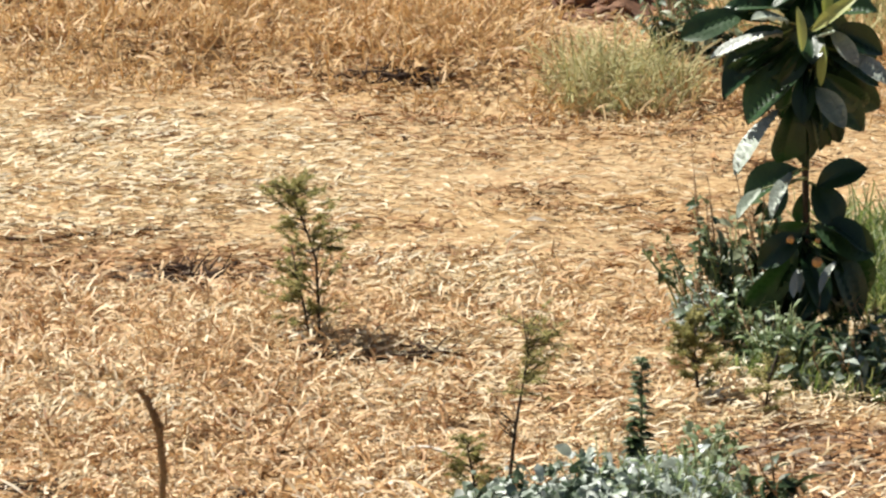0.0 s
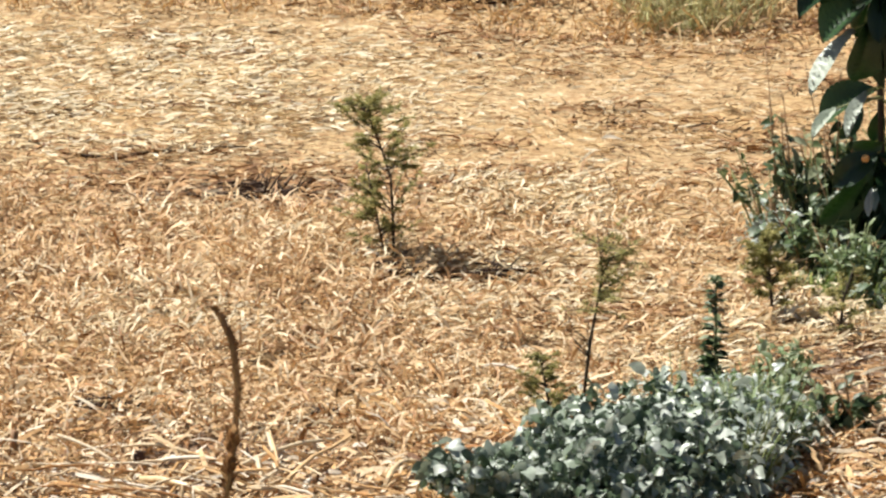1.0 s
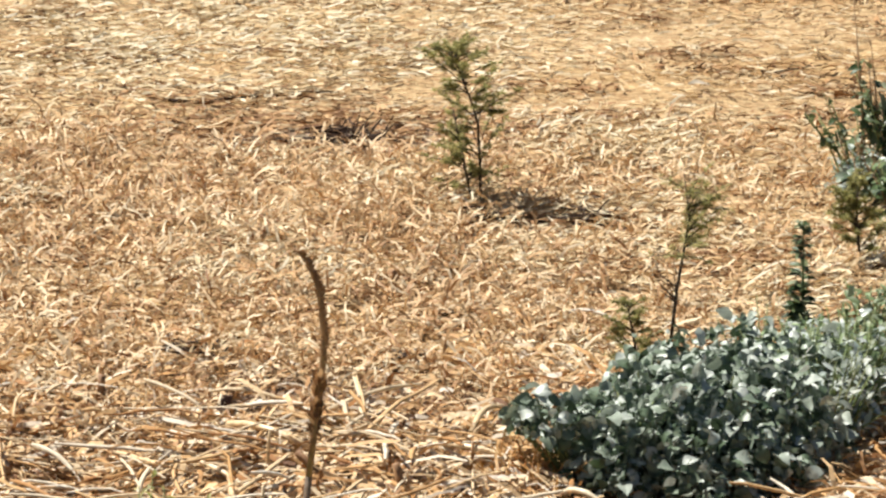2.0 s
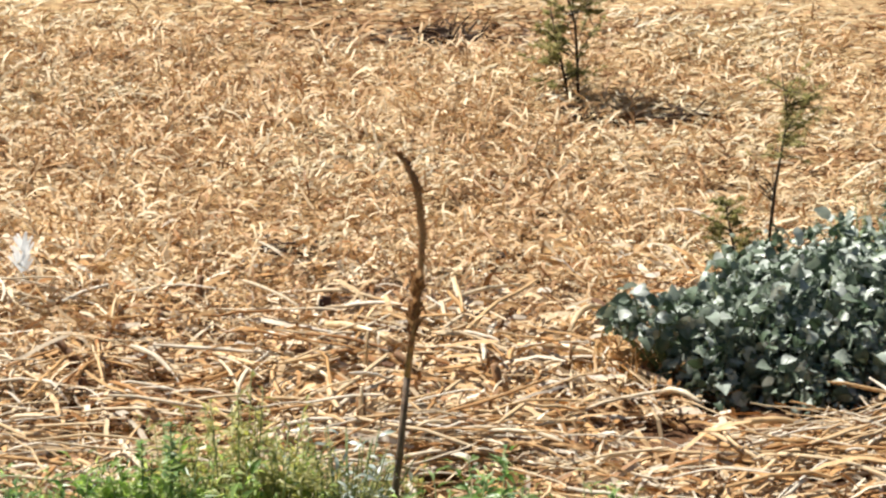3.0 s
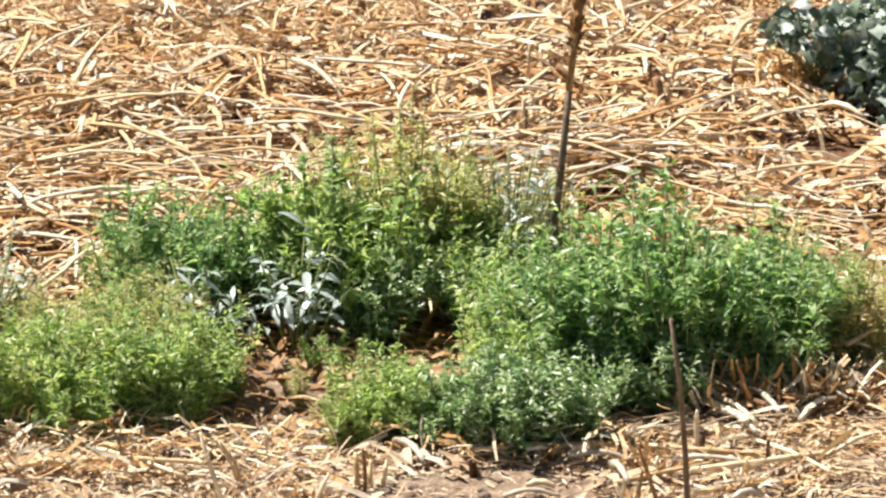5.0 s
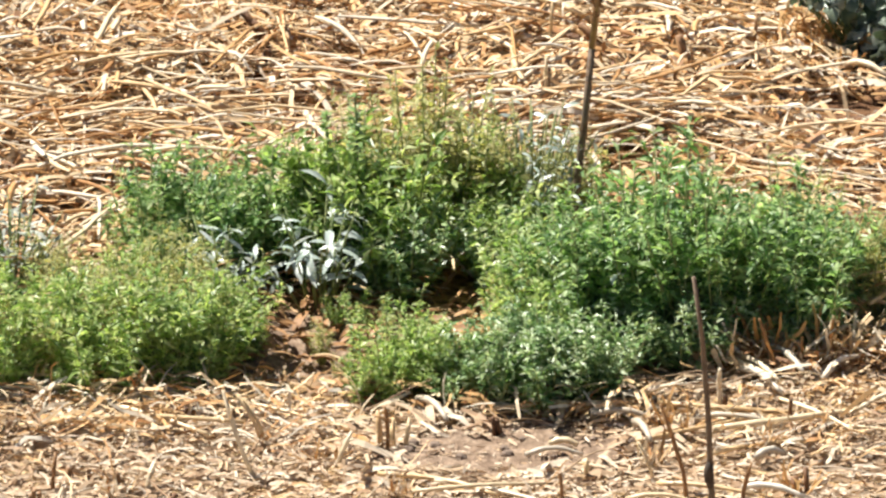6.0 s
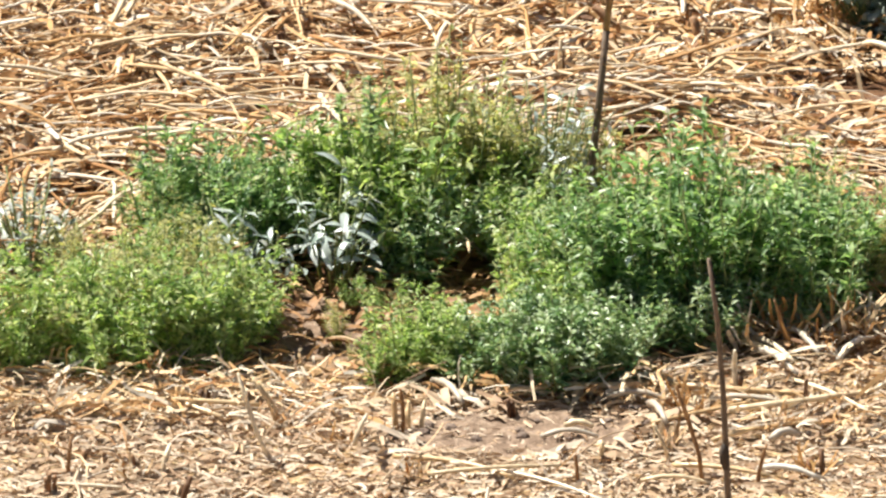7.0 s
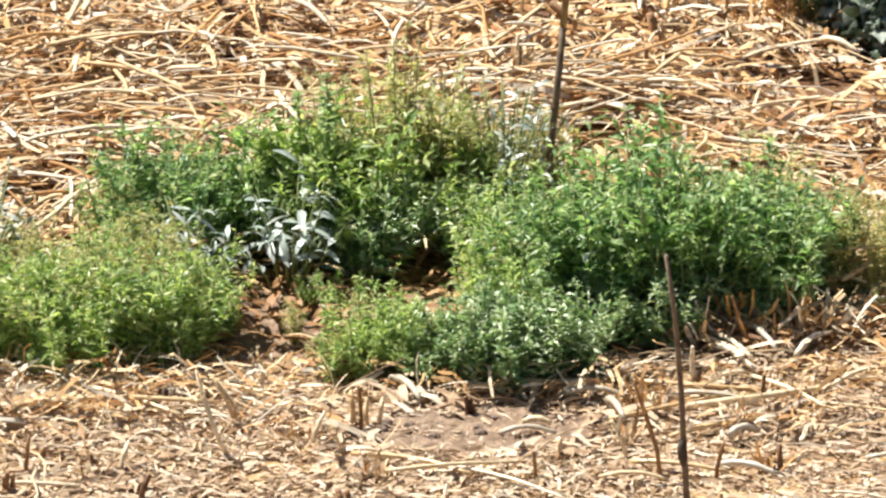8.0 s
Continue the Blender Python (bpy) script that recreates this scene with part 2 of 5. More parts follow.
class Shape:
    """Gathers pieces of one mesh."""

    def __init__(self):
        self.v, self.f = [], []

    def add(self, verts, faces, m=None):
        k = len(self.v)
        self.v.extend([(m @ Vector(p)) if m is not None else p for p in verts])
        self.f.extend([tuple(i + k for i in q) for q in faces])

    def tube(self, points, radii, sides=5):
        pts = [Vector(p) for p in points]
        k = len(self.v)
        up = Vector((0.31, 0.17, 0.93))
        for i, p in enumerate(pts):
            t = (pts[min(i + 1, len(pts) - 1)] - pts[max(i - 1, 0)]).normalized()
            a = t.cross(up if abs(t.dot(up)) < 0.95 else Vector((1, 0, 0))).normalized()
            b = t.cross(a)
            for s in range(sides):
                w = 2 * math.pi * s / sides
                self.v.append(p + (a * math.cos(w) + b * math.sin(w)) * radii[i])
        for i in range(len(pts) - 1):
            for s in range(sides):
                q = (s + 1) % sides
                self.f.append((k + i * sides + s, k + i * sides + q, k + (i + 1) * sides + q, k + (i + 1) * sides + s))
        self.f.append(tuple(k + s for s in reversed(range(sides))))
        self.f.append(tuple(k + (len(pts) - 1) * sides + s for s in range(sides)))

    def mesh(self, name, mat, smooth=True):
        return mesh_of(name, self.v, self.f, mat, smooth)


def blade_shape(length, width, droop, fold, rows=6, cols=2, ribs=0, widest=0.45, wave=0.0, seed=0, relief=0.085):
    """A leaf along +x from the origin: pointed ends, folded on its midrib, drooping, with raised side veins if ribs."""
    rnd = random.Random(seed)
    verts, faces = [], []
    n = 2 * cols + 1
    ph = rnd.uniform(0, 6)
    x = z = 0.0
    for i in range(rows + 1):
        s = i / rows
        bell = (s / widest) ** 0.8 if s < widest else ((1 - s) / (1 - widest)) ** 0.75
        half = width * 0.5 * max(0.03, min(1.0, math.sin(bell * math.pi / 2)))
        if ribs:
            half *= 0.97 + 0.06 * ((s * ribs) % 1.0)
        if i:
            a = -droop * (s - 0.5 / rows)
            x += length / rows * math.cos(a)
            z += length / rows * math.sin(a)
        for j in range(n):
            u = (j - cols) / cols
            rib = 0.0
            if ribs and 0.05 < abs(u) < 0.98:
                rib = math.sin(2 * math.pi * ribs * (s - 0.12 * abs(u))) * width * relief * (1 - u * u)
            verts.append((x, u * half, z + abs(u) * half * fold + rib + wave * half * math.sin(5 * s + ph + 2 * u)))
    for i in range(rows):
        for j in range(n - 1):
            a = i * n + j
            faces.append((a, a + n, a + n + 1, a + 1))
    return verts, faces


def face(at, azimuth, pitch, normal, size=1.0):
    """A pose whose +x points along the azimuth and pitch, with the upper side turned to the given normal."""
    a, e = radians(azimuth), radians(pitch)
    t = Vector((math.cos(a) * math.cos(e), math.sin(a) * math.cos(e), math.sin(e)))
    z = Vector(normal)
    z = (z - t * z.dot(t)).normalized()
    b = z.cross(t)
    return Matrix.Translation(at) @ Matrix((t, b, z)).transposed().to_4x4() @ Matrix.Scale(size, 4)


def aim(at, azimuth, pitch, roll=0.0, size=1.0):
    """A pose whose +x points along the azimuth and upwards by the pitch (degrees)."""
    return pose(*at, 0, 0, azimuth) @ pose(0, 0, 0, 0, -pitch, 0) @ pose(0, 0, 0, roll) @ Matrix.Scale(size, 4)


# ---- ground ----


def lift(x, y):
    """The ground's height: gentle bumps, and a low bank under the tall grass at the back."""
    x, y = np.asarray(x, dtype=float), np.asarray(y, dtype=float)
    h = 0.010 * np.sin(3.1 * x + 1.3 * y) + 0.008 * np.sin(5.3 * x - 2.9 * y + 1.0) + 0.006 * np.sin(9.7 * y + 4.1 * x + 2.0)
    h = h + 0.07 / (1 + np.exp(-np.clip((y - bank(x)) * 14, -60, 60)))
    near = 1 / (1 + np.exp(np.clip((np.hypot(x - 0.8, y - 12.5) - 14) * 0.8, -60, 60)))
    return h * near


def bank(x):
    return 16.55 - 0.22 * np.clip(x, -1.5, 3) + 0.15 * np.sin(3.7 * np.asarray(x, dtype=float))


def ground_z(x, y):
    return float(lift(x, y))


def bare(x, y):
    """How bare of straw the soil is, 0 to 1."""
    x, y = np.asarray(x, dtype=float), np.asarray(y, dtype=float)
    b = np.zeros(np.broadcast(x, y).shape)
    for cx, cy, rx, ry, k in ((-0.12, 8.61, 0.25, 0.15, 1.0), (0.49, 10.47, 0.13, 0.10, 0.85), (0.78, 10.55, 0.22, 0.08, 0.8), (0.30, 11.05, 0.16, 0.10, 0.6), (0.95, 10.2, 0.5, 0.5, 0.25), (0.08, 11.45, 0.3, 0.22, 0.6),
                              (0.05, 13.95, 0.45, 0.16, 0.6), (0.95, 12.3, 0.3, 0.25, 0.2), (0.62, 13.0, 0.25, 0.1, 0.5), (-0.55, 9.15, 0.2, 0.1, 0.7), (1.58, 12.0, 0.45, 0.42, 0.7), (0.80, 10.63, 0.31, 0.10, 1.0), (-0.47, 9.13, 0.24, 0.15, 0.9), (0.07, 8.90, 0.22, 0.08, 0.85), (0.26, 9.08, 0.2, 0.07, 0.7)):
        b = np.maximum(b, k * np.exp(-(((x - cx) / rx) ** 2 + ((y - cy) / ry) ** 2) ** 2))
    return b


# the spot at (0.85, 16.45) puts the bank foot's shade into the grass colour
BROWN = ((0.78, 13.3, 0.35, 0.3, 0.35), (0.2, 13.98, 0.4, 0.17, 0.9), (-0.05, 14.0, 0.42, 0.26, 1.0), (0.62, 13.0, 0.3, 0.12, 0.8), (0.85, 16.45, 0.5, 0.2, 1.0), (0.1, 16.9, 0.9, 0.25, 0.6), (-0.2, 14.35, 0.4, 0.07, 0.8),
         (0.95, 12.6, 0.4, 0.13, 0.6), (0.7, 14.1, 0.35, 0.08, 0.7), (1.2, 14.75, 0.4, 0.06, 0.6), (0.2, 14.9, 0.35, 0.05, 0.6), (1.1, 15.7, 0.5, 0.1, 0.5), (0.3, 12.5, 0.7, 0.4, 0.25), (1.6, 12.0, 0.5, 0.45, 0.9), (0.95, 11.95, 0.3, 0.12, 0.7))


def browned(x, y):
    """Where the dead grass is darker and browner, 0 to 1."""
    x, y = np.asarray(x, dtype=float), np.asarray(y, dtype=float)
    k = np.zeros(np.broadcast(x, y).shape)
    for cx, cy, rx, ry, w in BROWN:
        k = np.maximum(k, w * np.exp(-(((x - cx) / rx) ** 2 + ((y - cy) / ry) ** 2)))
    return k


def pale(x, y):
    """Where a bleached mat of fine chaff covers the soil, 0 to 1."""
    x, y = np.asarray(x, dtype=float), np.asarray(y, dtype=float)
    wave = 0.5 + 0.25 * np.sin(3.3 * x + 2.0 * np.sin(1.9 * y)) + 0.25 * np.sin(7.1 * y + 1.5 * np.sin(2.3 * x))
    return np.maximum(np.clip((y - 11.7) / 1.2, 0, 1), 0.9 * np.clip((9.0 - y) / 0.25, 0, 1)) * np.clip(0.35 + 0.75 * wave, 0, 1) * (1 - browned(x, y)) * np.exp(-np.clip(y - 19, 0, 9))


def spread(a, b, fine, far):
    """Coordinates that are dense from a to b and widen outwards to the far distance."""
    mid = list(np.arange(a, b + fine / 2, fine))
    step, lo, hi = fine * 2, [], []
    x = a
    while x > -far:
        x -= step
        step *= 1.5
        lo.append(x)
    step, x = fine * 2, b
    while x < far:
        x += step
        step *= 1.5
        hi.append(x)
    return np.array(lo[::-1] + mid + hi)


def make_ground():
    xs, ys = spread(-1.9, 3.1, 0.025, 2500), spread(7.4, 19.0, 0.03, 2500)
    gx, gy = np.meshgrid(xs, ys)
    rough = np.random.RandomState(5).normal(0, 0.0035, gx.shape) * (np.abs(gx - 0.6) < 3) * (np.abs(gy - 13) < 6.5)
    gz = lift(gx, gy) + rough * (0.5 + bare(gx, gy))
    nx, ny = len(xs), len(ys)
    idx = np.arange(nx * ny).reshape(ny, nx)
    quads = np.stack([idx[:-1, :-1], idx[:-1, 1:], idx[1:, 1:], idx[1:, :-1]], -1).reshape(-1, 4)
    me = quads_mesh("ground", np.stack([gx, gy, gz], -1).reshape(-1, 3), quads, GROUND)
    # the swathe's stretch of soil gets the painted gap shade
    zones = {"litter": 0.75 - bare(gx, gy) - 0.28 * np.exp(-((gy - 10.3) / 0.9) ** 4), "gap_shade": np.exp(-((gy - 10.4) / 0.95) ** 4), "pale": pale(gx, gy)}
    for key, value in zones.items():
        me.attributes.new(key, "FLOAT", "POINT").data.foreach_set("value", value.astype(np.float32).ravel())
    tagged(new("ground", me), "dry brown field soil covered with straw and chaff", "ground", kind="structure")


make_ground()

# ---- straw and dry grass ----


def strands(name, mat, label, category, x, y, z, az, length, width, rise, rise_end, bend, sides=2, steps=3, seed=1, group="", kink=0.25):
    """One mass of dry strands: each starts at x, y, z, runs along az, bends sideways and up or down along its length."""
    rs = np.random.RandomState(seed)
    n = len(x)
    p = np.stack([x, y, z + lift(x, y)], -1)
    clear = np.maximum(bare(x + length * np.cos(az), y + length * np.sin(az)), bare(x + 0.5 * length * np.cos(az), y + 0.5 * length * np.sin(az))) < 0.75
    width = width * np.where(clear, 1.0, 0.35)
    length = length * np.where(clear, 1.0, 0.3)
    roll = rs.uniform(-0.9, 0.9, n)
    rings = []
    for i in range(steps + 1):
        s = i / steps
        az = az + rs.normal(0, kink, n) * (i > 0)
        a, e = az + bend * s, rise + (rise_end - rise) * s + rs.normal(0, kink * 0.6, n)
        t = np.stack([np.cos(a) * np.cos(e), np.sin(a) * np.cos(e), np.sin(e)], -1)
        side = np.stack([-np.sin(a), np.cos(a), np.zeros(n)], -1)
        up = np.cross(t, side) * -1
        w = width * (0.5 if i not in (0, steps) else 0.32)
        if sides == 2:
            d = (side * np.cos(roll)[:, None] + up * np.sin(roll)[:, None]) * w[:, None]
            ring = np.stack([p - d, p + d], 1)
        else:
            ring = np.stack([p + (side * math.cos(2 * math.pi * k / sides) + up * 0.55 * math.sin(2 * math.pi * k / sides)) * w[:, None] for k in range(sides)], 1)
        rings.append(ring)
        p = p + t * (length / steps)[:, None]
        floor = lift(p[:, 0], p[:, 1]) + 0.001
        p[:, 2] = np.maximum(p[:, 2], floor)
    v = np.stack(rings, 1)
    base = (np.arange(n) * (steps + 1) * sides)[:, None, None]
    i, k = np.arange(steps)[:, None], np.arange(1 if sides == 2 else sides)[None, :]
    q = np.stack([i * sides + k, i * sides + (k + 1) % sides, (i + 1) * sides + (k + 1) % sides, (i + 1) * sides + k], -1)[None]
    quads = (base[..., None] + q).reshape(-1, 4)
    ob = new(name, quads_mesh(name, v.reshape(-1, 3), quads, mat, smooth=sides > 2))
    return tagged(ob, label, category, group, "stuff")


def scatter(n, x0, x1, y0, y1, keep, seed):
    """Random places in a stretch of the field, kept with the given likelihood."""
    rs = np.random.RandomState(seed)
    x, y = rs.uniform(x0, x1, n), rs.uniform(y0, y1, n)
    k = rs.uniform(0, 1, n) < keep(x, y)
    return x[k], y[k], rs


def bundles(x, y, rs, count, across, along, way, fan):
    """Each place becomes a small bundle of straws that lie nearly the same way."""
    n = len(x)
    a = way + rs.normal(0, 0.6, n)
    x, y, a = np.repeat(x, count), np.repeat(y, count), np.repeat(a, count)
    m = len(x)
    u, v = rs.normal(0, along, m), rs.normal(0, across, m)
    return x + u * np.cos(a) - v * np.sin(a), y + u * np.sin(a) + v * np.cos(a), a + rs.normal(0, fan, m) + np.pi * rs.randint(0, 2, m)


def clumps(x, y, f, ph):
    return 0.5 + 0.5 * np.sin(f * x + 1.7 * np.sin(f * 0.6 * y + ph)) * np.sin(f * 0.8 * y + 1.3 * np.sin(f * 0.7 * x + ph * 2))


def tufted(x, y):
    """Hand-sized tufts and hollows in the litter, 0 to 1."""
    return 0.5 * clumps(x, y, 43, 2) + 0.5 * clumps(x + 0.3 * y, y - 0.2 * x, 71, 5)


def streaks(x, y):
    """Long thin strips of browner litter between the flattened swathes."""
    a = np.sin(2.1 * x + 1.3 * np.sin(5 * y) + 0.8 * np.sin(3.7 * x + 9 * y)) * np.sin(13 * y + 2.2 * np.sin(1.7 * x) + 1.1 * np.sin(4.3 * x + 2 * y))
    return soft_step(a, 0.35, 0.8)


def soft_step(v, a, b):
    return np.clip((v - a) / (b - a), 0, 1)


WEST, EAST = -1.7, 3.0


def grain_way(x, y, f, ph, swing):
    """The way the straw lies, which turns slowly over the field."""
    return swing * (np.sin(f * x + ph) + np.sin(f * 0.8 * y + 1.9 * ph + 0.7 * np.sin(f * x)))


def fine(y):
    """The straw nearest the path is more broken up and thinner."""
    return 0.55 + 0.45 * soft_step(y, 8.85, 9.15)


def grown(x, y):
    """Where the green weeds stand and keep the loose straw out, 0 to 1."""
    return soft_step(0.62 - np.abs(x + 0.2), -0.15, 0.15) * soft_step(0.34 - np.abs(y - 9.2), -0.06, 0.08)


def straw_field():
    # fine chaff over the middle ground
    x, y, rs = scatter(190000, WEST, EAST, 11.0, 17.2, lambda x, y: (1 - 0.85 * bare(x, y)) * (1 - 0.45 * pale(x, y)) * (0.2 + 0.8 * clumps(x, y, 11, 1)) * (0.1 + 1.2 * tufted(x, y) ** 1.5) * (1 - 0.7 * browned(x, y)) * soft_step(y, 11.0, 12.4), 11)
    n = len(x)
    strands("fine_chaff", CHAFF, "short pale chaff and cut straw lying on the field", "straw litter", x, y, rs.uniform(0.001, 0.01, n) + 0.02 * tufted(x, y), grain_way(x, y, 4, 1, 0.35) + rs.normal(0, 0.7, n) + np.pi * rs.randint(0, 2, n),
            rs.uniform(0.014, 0.06, n), rs.uniform(0.003, 0.007, n), rs.uniform(-0.05, 0.2, n), rs.uniform(-0.3, 0.1, n), rs.normal(0, 0.8, n), seed=12)
    # paler bleached mat
    x, y, rs = scatter(72000, WEST, 2.2, 13.8, 16.6, lambda x, y: np.exp(-(((x + 0.35) / 0.95) ** 2 + ((y - 15.2) / 0.85) ** 2) ** 2) * (0.25 + 0.75 * clumps(x, y, 7, 4)) * (0.1 + 1.2 * tufted(x, y) ** 1.5), 21)
    n = len(x)
    strands("bleached_mat", BLEACHED, "flattened bleached cream straw on the field", "straw litter", x, y, rs.uniform(0.002, 0.012, n) + 0.022 * tufted(x, y), rs.normal(0, 0.6, n),
            rs.uniform(0.02, 0.065, n), rs.uniform(0.0035, 0.0085, n), rs.uniform(-0.1, 0.3, n), rs.uniform(-0.3, 0.15, n), rs.normal(0, 0.6, n), seed=22)
    # cream patches of flattened grass among the golden tangle
    x, y, rs = scatter(70000, WEST, 2.0, 11.5, 14.3, lambda x, y: (1 - 0.8 * bare(x, y)) * (1 - 0.8 * browned(x, y)) * soft_step(y, 11.5, 12.0) * soft_step(14.3 - y, 0, 0.5)
                       * np.maximum(soft_step(clumps(x, y, 4.3, 3), 0.5, 0.8), 0.12 * soft_step(x, 0.35, 0.8)) * (0.3 + 0.7 * clumps(x, y, 13, 6)), 27)
    n = len(x)
    strands("cream_grass_patches", BLEACHED, "patches of flattened cream-coloured dry grass", "dry grass", x, y, rs.uniform(0.003, 0.03, n), grain_way(x, y, 3, 2, 0.4) + rs.normal(0, 0.8, n),
            rs.uniform(0.02, 0.07, n), rs.uniform(0.003, 0.007, n), rs.uniform(-0.1, 0.7, n), rs.uniform(-0.7, 0.3, n), rs.normal(0, 0.7, n), seed=28)
    # dark scraps of dead leaf and twig
    x, y, rs = scatter(240, WEST, EAST, 11.6, 17.0, lambda x, y: 0.25 + 0.75 * clumps(x, y, 4, 2), 25)
    x, y, way = bundles(x, y, rs, 12, 0.012, 0.035, np.zeros(len(x)), 0.7)
    n = len(x)
    strands("dark_scraps", SCRAP, "scraps of dark dead leaf scattered on the chaff", "leaf litter", x, y, rs.uniform(0.004, 0.022, n), way,
            rs.uniform(0.01, 0.045, n), rs.uniform(0.003, 0.009, n), rs.uniform(-0.1, 0.4, n), rs.uniform(-0.4, 0.2, n), rs.normal(0, 0.6, n), seed=26)
    # curled golden tangle
    x, y, rs = scatter(105000, WEST, 1.9, 10.9, 14.2, lambda x, y: (1 - bare(x, y)) * (0.15 + 0.85 * clumps(x, y, 12, 3)) * (0.15 + 1.1 * tufted(x, y)) * (1 - 0.6 * browned(x, y)) * (0.4 + 0.6 * soft_step(0.7 - x, -0.2, 0.5)) * soft_step(1.5 - x, -0.2, 0.3) * soft_step(14.2 - y, 0, 0.6) * soft_step(y, 10.9, 11.6), 31)
    n = len(x)
    strands("golden_tangle", TANGLE, "curled golden dry grass tangled over the ground", "dry grass", x, y, rs.uniform(0.0, 0.012, n) + 0.02 * tufted(x, y), rs.uniform(0, 6.28, n),
            rs.uniform(0.025, 0.095, n), rs.uniform(0.003, 0.007, n), rs.uniform(0.1, 1.3, n), rs.uniform(-1.1, 0.5, n), rs.normal(0, 0.8, n), steps=4, seed=32)
    def low(x, y):
        return np.exp(-((x - 1.5) / 0.36) ** 4 - ((y - 16.95) / 0.75) ** 4)

    # tall grass on the bank
    x, y, rs = scatter(80000, WEST, EAST, 15.6, 19.0, lambda x, y: (0.1 + 0.9 * clumps(x, y, 8, 7)) * soft_step(y - bank(x), -0.5, 0.25) * (1 - 0.7 * low(x, y)), 41)
    n = len(x)
    grow = soft_step(y - bank(x), -0.4, 0.5)
    short = 1 - 0.6 * low(x, y)
    strands("tall_dry_grass", TALL, "standing orange-brown dry grass on the low bank", "dry grass", x, y, np.zeros(n), rs.uniform(0, 6.28, n),
            (rs.uniform(0.04, 0.10, n) + grow * rs.uniform(0.0, 0.12, n)) * short, rs.uniform(0.003, 0.007, n), rs.uniform(0.3, 1.5, n), rs.uniform(-1.0, 0.9, n), rs.normal(0, 0.8, n), seed=42)
    # broken straw in the foreground
    x, y, rs = scatter(11500, -1.5, 1.7, 8.6, 11.9, lambda x, y: (1 - 0.85 * grown(x, y)) * (1 - 0.97 * bare(x, y)) * (0.1 + 0.9 * clumps(x, y, 10, 5) ** 1.9) * soft_step(12.1 - y, 0, 1.0), 51)
    x, y, way = bundles(x, y, rs, 7, 0.018, 0.03, grain_way(x, y, 6, 2, 0.4), 0.45)
    n = len(x)
    strands("broken_straw", STRAW, "broken pale straw lying in a loose layer", "straw litter", x, y, rs.uniform(0.001, 0.032, n), way,
            rs.uniform(0.02, 0.10, n), (0.004 + 0.0115 * rs.uniform(0, 1, n) ** 1.7) * fine(y), rs.uniform(-0.2, 0.9, n), rs.uniform(-0.9, 0.4, n), rs.normal(0, 0.5, n), seed=52)
    # long round straws in a loose swathe, curled and crossing
    x, y, rs = scatter(2150, -1.5, 1.7, 8.95, 11.7, lambda x, y: (1 - 0.95 * grown(x, y)) * (1 - 0.97 * bare(x, y)) * (0.08 + 0.92 * clumps(x, y, 7, 9) ** 1.4) * (1 - soft_step(x, 0.3, 0.45) * soft_step(y, 10.5, 10.65)) * soft_step(11.5 - y, 0, 0.6) * (0.25 + 0.75 * np.exp(-((y - 10.45) / 0.75) ** 2)), 61)
    x, y, way = bundles(x, y, rs, 7, 0.028, 0.07, grain_way(x, y, 7, 3, 0.45) * (1 + 0.9 * soft_step(0.2 - x, 0, 0.5)), 0.26)
    n = len(x)
    strands("long_straw", STRAW, "long loose golden straw stems lying in a swathe", "straw litter", x, y, rs.uniform(0.004, 0.075, n), way,
            rs.uniform(0.05, 0.3, n) * rs.uniform(0.5, 1.15, n), (0.005 + 0.0115 * rs.uniform(0, 1, n) ** 1.8) * fine(y), rs.uniform(-0.15, 0.4, n), rs.uniform(-0.4, 0.2, n), rs.normal(0, 0.2, n), sides=4, steps=5, seed=62, kink=0.10)
    # flat leaf blades of the cut crop, pale and brown, lying and standing in the swathe
    x, y, rs = scatter(1500, -1.5, 1.7, 9.2, 11.5, lambda x, y: (1 - grown(x, y)) * (1 - 0.97 * bare(x, y)) * (0.15 + 0.85 * clumps(x, y, 6, 14)) * (0.25 + 0.75 * np.exp(-((y - 10.4) / 0.7) ** 2)), 67)
    n = len(x)
    strands("flat_straw_blades", STRAW, "flat pale dry leaf blades lying across the straw", "straw litter", x, y, rs.uniform(0.02, 0.07, n), rs.normal(0, 0.8, n) + np.pi * rs.randint(0, 2, n),
            rs.uniform(0.05, 0.16, n), rs.uniform(0.005, 0.012, n), rs.uniform(-0.1, 0.6, n), rs.uniform(-0.6, 0.2, n), rs.normal(0, 0.4, n), steps=5, seed=68, kink=0.22)
    x, y, rs = scatter(2600, -1.5, 1.7, 9.3, 11.5, lambda x, y: (1 - 0.97 * bare(x, y)) * clumps(x, y, 5, 17) ** 1.5 * (0.25 + 0.75 * np.exp(-((y - 10.5) / 0.7) ** 2)), 69)
    n = len(x)
    strands("brown_leaf_blades", ROTTEN, "curled brown dead leaf blades sticking up in the straw", "straw litter", x, y, rs.uniform(0.0, 0.04, n), rs.uniform(0, 6.28, n),
            rs.uniform(0.04, 0.10, n), rs.uniform(0.006, 0.013, n), rs.uniform(0.1, 1.3, n), rs.uniform(-0.8, 0.6, n), rs.normal(0, 0.6, n), steps=5, seed=70, kink=0.25)
    # a few thin straws on the near soil
    x, y, rs = scatter(420, -1.5, 1.7, 7.6, 8.95, lambda x, y: (1 - bare(x, y)) * (0.2 + 0.8 * clumps(x, y, 9, 9)), 63)
    n = len(x)
